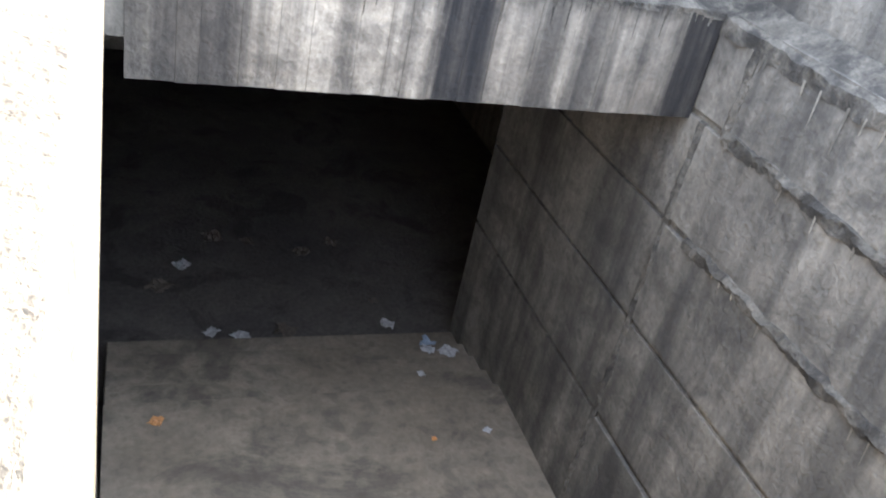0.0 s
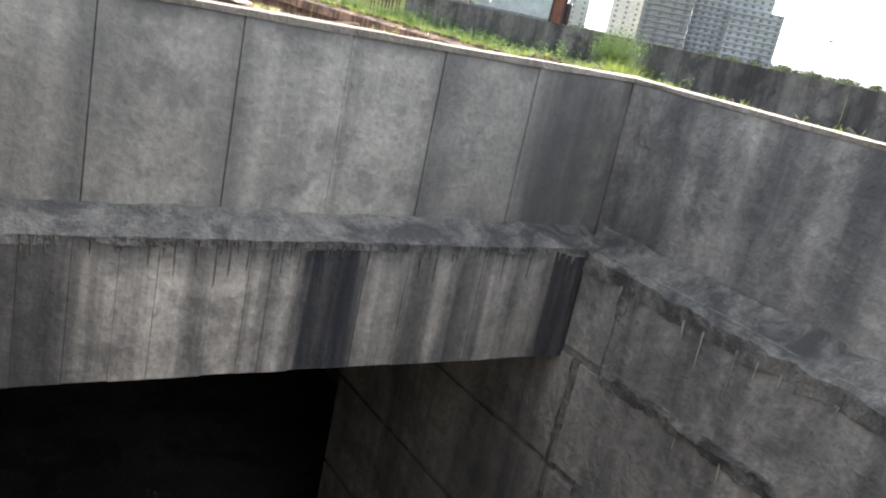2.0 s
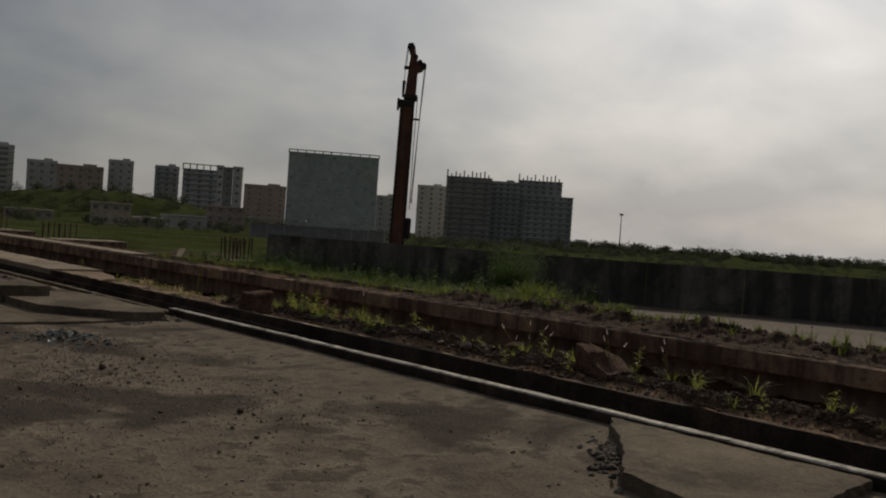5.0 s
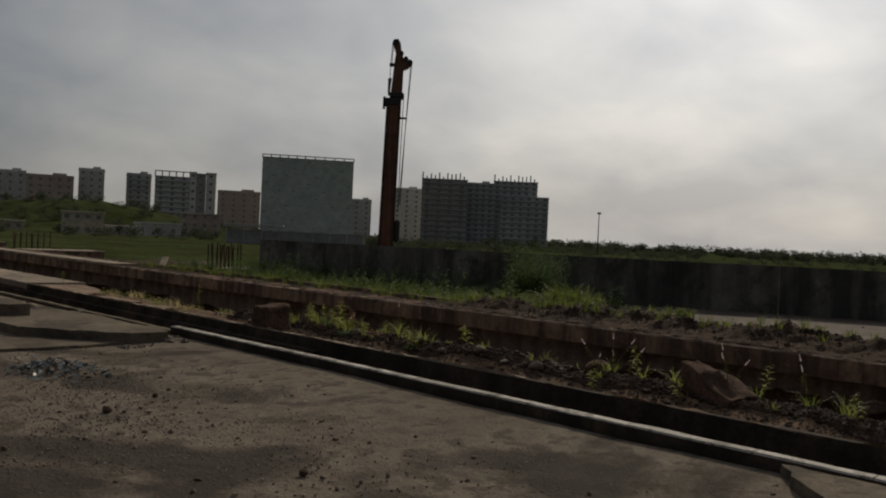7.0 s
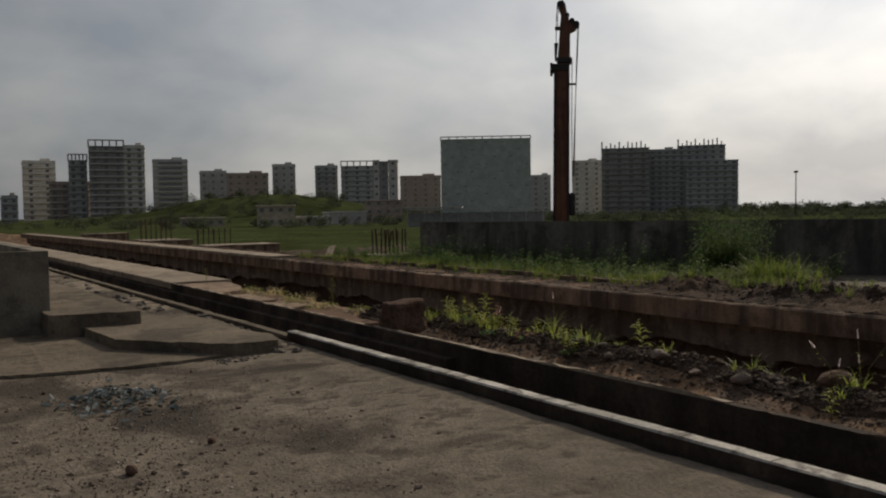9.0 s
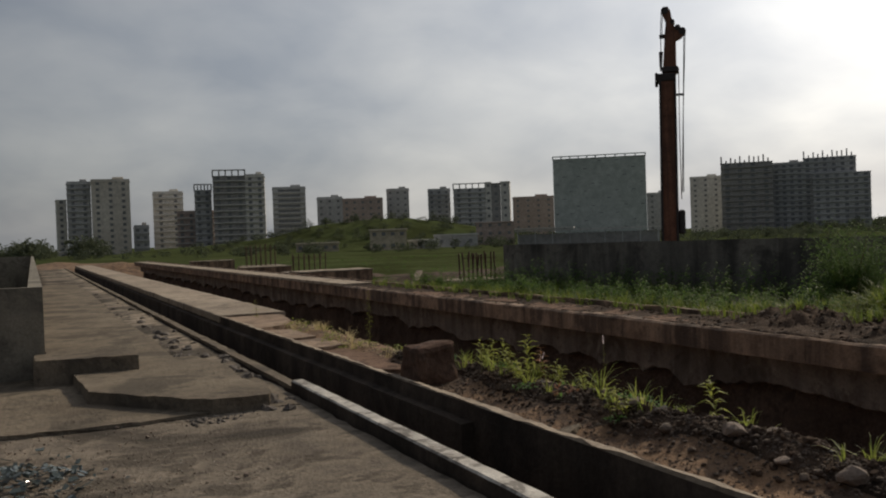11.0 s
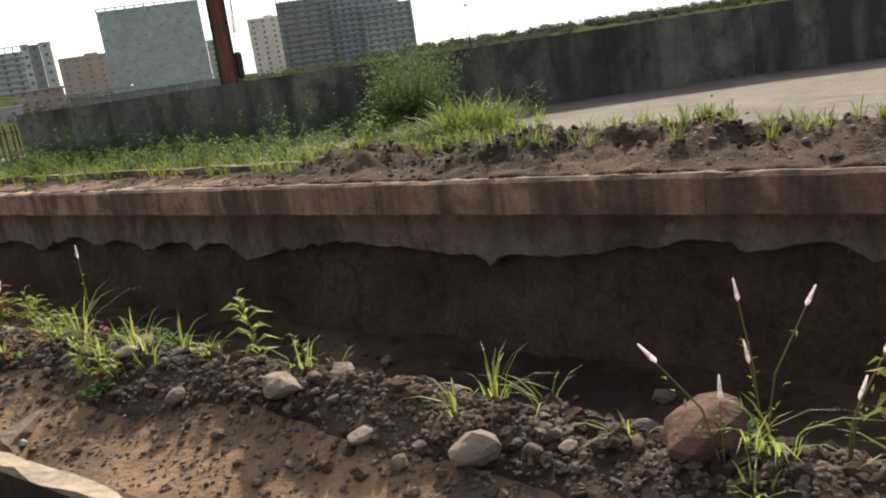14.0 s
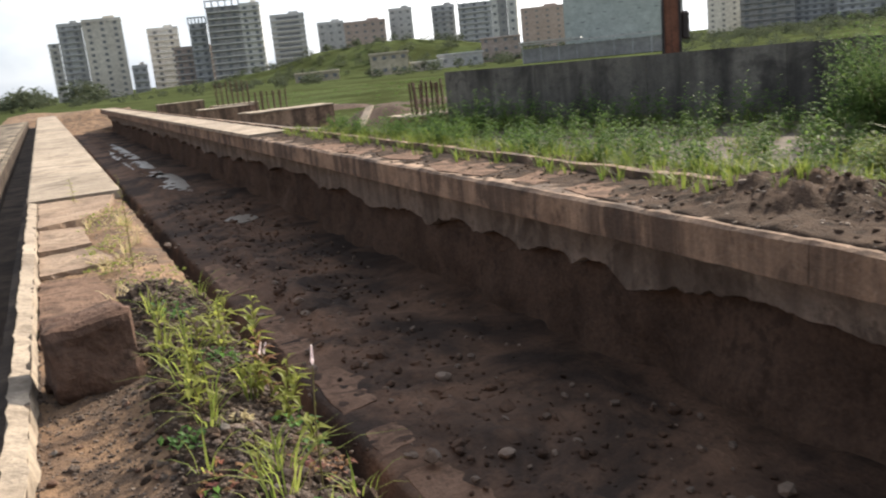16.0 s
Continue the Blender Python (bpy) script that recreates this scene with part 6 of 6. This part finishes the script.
def flower_stalk(at, tips, seed, label):
    t = thing("flower_weed", at, label, "weed", "flowering weeds")
    rnd = random.Random(seed)
    for dx, dy, h in tips:
        p0 = Vector(at)
        p2 = p0 + Vector((dx, dy, h))
        p1 = p0.lerp(p2, 0.5) + Vector((-dx * 0.2, -dy * 0.2, 0.02))
        stem = part("stem", tube(bmesh.new(), [tuple(p0 - Vector((0, 0, 0.03))), tuple(p1), tuple(p2)], 0.004, 0.0025, 5), M_STEM, t)
        V, F = [], []
        d = (p2 - p1).normalized()
        for k in range(60):
            f = k / 60
            a = k * 2.4
            u = d.orthogonal().normalized()
            v = d.cross(u)
            o = (u * math.cos(a) + v * math.sin(a))
            leaf(V, F, p2 + d * 0.07 * f, o * 0.7 + d * 1.1, 0.017 * (1.05 - f * 0.8), 0.008, 0.0)
        sp = new("flower_spike", mesh_from("flower_spike", V, F, M_SPIKE))
        sp.parent = stem
        sp.matrix_parent_inverse = Matrix.Identity(4)
        V, F = [], []
        for k in range(7):
            p = p0.lerp(p2, rnd.uniform(0.1, 0.85))
            a = rnd.uniform(0, 6.28)
            leaf(V, F, p, (math.cos(a), math.sin(a), 0.7), 0.035, 0.008, 0.1)
        lf = new("leaves", mesh_from("leaves", V, F, M_WEED))
        lf.parent = stem
        lf.matrix_parent_inverse = Matrix.Identity(4)


def ground_leaves(at, r, n, seed, label, mat=None, size=0.05):
    rnd = random.Random(seed)
    V, F = [], []
    for _ in range(n):
        a, q = rnd.uniform(0, 6.28), r * math.sqrt(rnd.random())
        x, y = at[0] + q * math.cos(a), at[1] + q * math.sin(a)
        p = Vector((x, y, at[2] + rnd.uniform(0.0, 0.8) * r * (1 - q / r * 0.6)))
        leaf(V, F, p, (rnd.uniform(-1, 1), rnd.uniform(-1, 1), rnd.uniform(-0.1, 0.8)), size * rnd.uniform(0.6, 1.3), size * 0.55, 0.25)
    tagged(new("ground_weed", mesh_from("ground_weed", V, F, mat or M_LOWLEAF)), label, "weed", kind="stuff")


def on(x, y):
    return (x, y, soil_height(x, y))


def build_near_plants():
    leafy_weed(on(3.6, 2.74), 0.35, 22, 1, "tall leafy weed with drooping narrow leaves", 0.105, 0.034)
    leafy_weed(on(3.6, 5.33), 0.42, 24, 2, "tall bright leafy weed by the boulder", 0.115, 0.034)
    leafy_weed(on(3.62, 5.05), 0.34, 20, 3, "reddish leafy weed in the gravel", 0.08, 0.024, M_REDLEAF)
    leafy_weed(on(3.3, 5.15), 0.26, 16, 4, "short leafy weed in the gravel", 0.08, 0.026)
    leafy_weed(on(3.5, 5.6), 0.3, 18, 5, "leafy weed at the trench edge", 0.09, 0.028)
    leafy_weed(on(3.58, 6.0), 0.34, 18, 6, "leafy weed leaning over the trench", 0.09, 0.03)
    leafy_weed(on(3.64, 4.44), 0.16, 12, 7, "young bright green weed at the edge", 0.07, 0.035)
    leafy_weed(on(3.62, 2.45), 0.18, 10, 8, "small weed beside the tall one", 0.06, 0.02)
    leafy_weed(on(3.16, 3.33), 0.22, 14, 9, "pale sprawling weed in the gravel", 0.06, 0.026)
    leafy_weed(on(3.35, 9.0), 0.8, 26, 10, "tall thin dry weed behind the boulder", 0.06, 0.014)
    leafy_weed(on(3.05, 14.2), 0.4, 14, 11, "small weed where the cover begins", 0.08, 0.02)
    for k, (x, y) in enumerate(((2.95, 0.4), (3.1, -0.5), (3.35, -1.2), (3.2, -2.1), (3.0, -2.9), (3.4, 0.15), (3.3, -3.4))):
        leafy_weed(on(x, y), 0.22 + 0.05 * (k % 3), 16, 20 + k, "leafy weed in the ledge rubble", 0.08, 0.024)
    tufts = [(3.38, 3.82, 0.34, 16), (3.64, 3.4, 0.24, 10), (3.6, 3.05, 0.18, 6), (3.46, 2.33, 0.22, 18), (3.44, 2.9, 0.09, 26), (3.62, 2.3, 0.15, 8), (3.58, 1.5, 0.26, 26), (3.62, 1.3, 0.2, 14), (3.33, 1.48, 0.15, 12), (3.42, 3.35, 0.26, 12), (3.27, 5.42, 0.32, 12), (3.33, 5.0, 0.3, 12),
             (3.24, 5.2, 0.3, 12), (3.29, 4.8, 0.26, 14), (3.42, 4.1, 0.24, 16), (3.2, 4.3, 0.2, 10), (3.5, 5.0, 0.3, 16), (3.35, 5.6, 0.3, 14), (3.4, 0.9, 0.12, 12), (3.5, 0.15, 0.24, 20), (3.55, -0.2, 0.26, 26), (3.5, -1.6, 0.26, 26), (3.45, -1.9, 0.28, 22), (3.4, -2.6, 0.28, 24), (3.3, 6.6, 0.25, 14)]
    for k, (x, y, h, n) in enumerate(tufts):
        grass_tuft(on(x, y), h * 0.9, max(5, n * 3 // 4), 40 + k)
    rnd = random.Random(515)
    for k in range(9):
        y = rnd.uniform(4.7, 5.9)
        x = min(3.66, rnd.gauss(3.5, 0.12))
        leafy_weed(on(x, y), rnd.uniform(0.14, 0.32), 14, 600 + k, "yellow-green leafy weed crowding the ledge edge", 0.095, 0.034)
    for k in range(8):
        y = rnd.uniform(3.9, 7.8)
        grass_tuft(on(min(3.66, rnd.gauss(3.45, 0.14)), y), rnd.uniform(0.12, 0.3), 12, 640 + k, width=0.0045)
    for k in range(14):
        y = rnd.uniform(-4.5, 0.6)
        grass_tuft(on(rnd.uniform(3.05, 3.6), y), rnd.uniform(0.1, 0.22), 12, 680 + k, width=0.0045)
    # the thicket half-way along the ledge
    for k, (x, y, h) in enumerate(((3.29, 3.14, 0.22), (3.4, 3.4, 0.2), (3.28, 3.5, 0.2), (3.31, 3.7, 0.28), (3.22, 3.25, 0.18), (3.27, 4.72, 0.22), (3.62, 3.2, 0.16))):
        grass_tuft(on(x, y), h, 8, 720 + k, width=0.005)
    leafy_weed(on(3.13, 3.36), 0.24, 16, 31, "broad-leaved yellow-green weed in the gravel", 0.08, 0.034)
    leafy_weed(on(3.19, 3.24), 0.16, 12, 32, "short broad-leaved weed in the gravel", 0.07, 0.03)
    leafy_weed(on(3.33, 4.0), 0.2, 14, 33, "thin yellow-green weed in the gravel", 0.06, 0.022)
    leafy_weed(on(3.62, 4.77), 0.14, 14, 34, "low bright weed at the ledge rim", 0.075, 0.03)
    for k, (x, y, r, n, m) in enumerate(((3.55, 3.58, 0.14, 70, M_LOWLEAF), (3.42, 4.7, 0.05, 22, M_DRY), (3.57, 4.15, 0.13, 40, M_REDLEAF), (3.25, 4.15, 0.12, 36, M_REDLEAF), (3.6, 3.25, 0.1, 26, M_DRY))):
        ground_leaves(on(x, y), r, n, 740 + k, {M_LOWLEAF: "leafy dark green clump at the ledge rim", M_DRY: "withered yellow leaves on the gravel", M_REDLEAF: "reddish withered creepers on the gravel"}[m], m, 0.045)
    flower_stalk(on(3.6, 0.57), ((0.07, 0.07, 0.42), (0.18, -0.09, 0.38), (0.04, 0.04, 0.24)), 1, "weed with pinkish white flower spikes")
    flower_stalk(on(3.46, 0.31), ((0.06, -0.02, 0.16), (0.13, -0.07, 0.27)), 2, "weed with pale flower spikes")
    flower_stalk(on(3.3, 0.58), ((-0.03, 0.15, 0.29), (0.06, 0.02, 0.16)), 3, "low weed with small white spikes")
    flower_stalk(on(3.54, 3.98), ((0.04, 0.06, 0.44),), 4, "single thin stalk with a pale spike")
    flower_stalk(on(3.3, -0.9), ((0.05, 0.1, 0.42), (-0.1, 0.02, 0.36), (0.1, -0.1, 0.3)), 5, "weed with several white flower spikes")
    flower_stalk(on(3.4, -1.6), ((0.05, 0.1, 0.4), (-0.1, 0.02, 0.33)), 6, "weed with white flower spikes")
    flower_stalk(on(3.56, 5.05), ((0.02, -0.04, 0.2), (0.05, 0.05, 0.16)), 7, "weed with a magenta flower head")
    for k, (x, y, r, n) in enumerate(((3.6, 3.5, 0.13, 60), (3.5, 3.66, 0.1, 40), (3.6, 0.68, 0.1, 40), (3.16, 4.68, 0.09, 24), (3.63, 4.44, 0.06, 20), (3.62, 4.7, 0.1, 30), (3.1, 3.25, 0.07, 24), (3.2, 4.1, 0.06, 16), (3.45, 5.5, 0.14, 40), (3.4, 6.8, 0.16, 40), (3.2, 4.6, 0.08, 16))):
        ground_leaves((x, y, soil_height(x, y)), r, n, 90 + k, "low broad-leaved green weed")
    for k in range(26):
        rnd = random.Random(400 + k)
        y = rnd.uniform(7.6, 13.5)
        x = rnd.uniform(3.1, 3.58)
        ground_leaves((x, y, soil_height(x, y)), 0.16, 26, 130 + k, "matted low weeds creeping over the ledge edge", M_GRASS if k % 3 else M_DRY, 0.05)
    for k in range(10):
        rnd = random.Random(470 + k)
        y = rnd.uniform(7.5, 12)
        grass_tuft(on(rnd.uniform(3.1, 3.55), y), 0.22, 14, 480 + k, "dry grass tuft at the ledge edge", mat=M_DRY)


build_near_plants()


def wall_x(y):
    for (x0, y0), (x1, y1) in zip(PARAPET, PARAPET[1:]):
        if y1 <= y <= y0:
            return x0 + (x1 - x0) * (y0 - y) / (y0 - y1)
    return 11.0


def build_far_plants():
    rnd = random.Random(77)
    V, F, V2, F2 = [], [], [], []
    for _ in range(1050):
        y = rnd.uniform(6.0, 19.2)
        lim = min(wall_x(y) - 0.1, 8.6 + 6.0)
        x = rnd.uniform(8.25, max(8.4, lim))
        if y < 7.4 and x > 10.8:
            continue
        z = bank_height(x, y) if x < 8.8 else 0.0
        tall = 0.22 + 0.3 * max(0.0, nz(x, y, 0.6, 9.0)) + (0.18 if x > lim - 1.2 else 0)
        if nz(x, y, 1.3, 4.0) < -0.22 and x < lim - 0.8:
            continue
        blades(V, F, (x, y, z), 5, tall * rnd.uniform(0.7, 1.2), 0.1, rnd, 0.006, 0.9)
        if rnd.random() < 0.55:
            top = tall * rnd.uniform(0.9, 1.9)
            lx, ly = rnd.uniform(-0.1, 0.1), rnd.uniform(-0.1, 0.1)
            for k in range(16):
                a, f = k * 2.4, 0.15 + 0.85 * k / 15
                leaf(V2, F2, Vector((x + lx * f, y + ly * f, z + top * f)), (math.cos(a), math.sin(a), rnd.uniform(0.0, 0.6)), rnd.uniform(0.1, 0.17) * (1.2 - 0.7 * f), 0.042, 0.4)
        if rnd.random() < 0.5:
            for k in range(18):
                a = rnd.uniform(0, 6.28)
                leaf(V2, F2, Vector((x + rnd.gauss(0, 0.09), y + rnd.gauss(0, 0.09), z + tall * rnd.uniform(0.1, 1.3))), (math.cos(a), math.sin(a), rnd.uniform(-0.1, 0.7)), rnd.uniform(0.06, 0.13), 0.045, 0.3)
    for _ in range(170):
        y = rnd.uniform(-9, 7.5)
        x = rnd.uniform(7.5, 8.7)
        blades(V, F, (x, y, bank_height(x, y)), 12, rnd.uniform(0.12, 0.26), 0.07, rnd, 0.006, 0.8)
    for _ in range(330):
        y = rnd.uniform(6, 20)
        x = rnd.uniform(7.5, 8.8)
        blades(V, F, (x, y, bank_height(x, y)), 8, rnd.uniform(0.12, 0.26), 0.07, rnd, 0.006, 0.8)
    for _ in range(85):
        y = rnd.uniform(2.0, 14)
        x = rnd.uniform(8.0, 9.6) if y > 6.5 else rnd.uniform(7.9, 8.6)
        z = bank_height(x, y) if x < 8.8 else 0.0
        for q in range(4):
            blades(V, F, (x + rnd.gauss(0, 0.06), y + rnd.gauss(0, 0.06), z), 5, rnd.uniform(0.14, 0.36) * (1.0 if y > 6.0 else 0.6), 0.05, rnd, 0.006, 1.1)
    tagged(new("weed_patch", mesh_from("weed_patch", V, F, M_FRESH)), "dense green grass growing before the parapet", "grass", kind="stuff")
    tagged(new("weed_leaves", mesh_from("weed_leaves", V2, F2, M_FARWEED)), "leafy weeds among the grass before the parapet", "weeds", kind="stuff")
    # field tussocks beyond the works
    V, F = [], []
    for _ in range(900):
        x, y = rnd.uniform(9.5, 60), rnd.uniform(45, 140)
        blades(V, F, (x, y, ground_height(x, y) - 0.03), 7, rnd.uniform(0.1, 0.26), 0.5, rnd, 0.03, 1.1)
    tagged(new("field_grass", mesh_from("field_grass", V, F, M_FARWEED)), "rough grass in the field beyond", "grass", kind="stuff")

    def bush(name, at, rx, rz, n, seed, mat, label, leafsize):
        r = random.Random(seed)
        t = thing(name, at, label, "bush")
        bm = bmesh.new()
        tips = []
        for k in range(14):
            a = r.uniform(0, 6.28)
            q = rx * r.uniform(0.2, 0.85)
            tip = Vector(at) + Vector((q * math.cos(a), q * math.sin(a), rz * r.uniform(0.5, 0.98)))
            tube(bm, [tuple(Vector(at) - Vector((0, 0, 0.05))), tuple(Vector(at).lerp(tip, 0.5) + Vector((0, 0, 0.12 * rz))), tuple(tip)], 0.014, 0.004, 5)
            tips.append(tip)
        part("branches", bm, M_STEM, t)
        V, F = [], []
        for _ in range(n):
            tip = r.choice(tips)
            f = r.uniform(0.2, 1.12)
            p = Vector(at).lerp(tip, f) + Vector((r.gauss(0, 1), r.gauss(0, 1), r.gauss(0, 0.8))) * 0.16 * rx
            if p.z < at[2]:
                continue
            a = r.uniform(0, 6.28)
            leaf(V, F, p, (math.cos(a), math.sin(a), r.uniform(-0.2, 0.9)), leafsize * r.uniform(0.6, 1.4), leafsize * 0.32, 0.25)
        o = new("foliage", mesh_from("foliage", V, F, mat))
        o.parent = t
        o.matrix_parent_inverse = t.matrix_world.inverted()
    bush("bush", (12.6, 8.9, 0.0), 1.1, 1.35, 11000, 1, M_FARWEED, "feathery green bush growing before the parapet", 0.075)
    V, F = [], []
    for _ in range(170):
        a, q = rnd.uniform(0, 6.28), 0.5 * math.sqrt(rnd.random())
        blades(V, F, (10.45 + q * math.cos(a), 6.25 + q * math.sin(a), 0.0), 9, rnd.uniform(0.5, 1.0) * (1.05 - 0.5 * q), 0.08, rnd, 0.009, 0.8)
    tagged(new("grass_clump", mesh_from("grass_clump", V, F, M_FRESH)), "bright green grassy clump on the deck edge", "grass", kind="stuff")
    bush("bush", (9.6, 6.5, 0.1), 0.45, 0.35, 1500, 3, M_FRESH, "low leafy clump on the soil bank", 0.08)


build_far_plants()
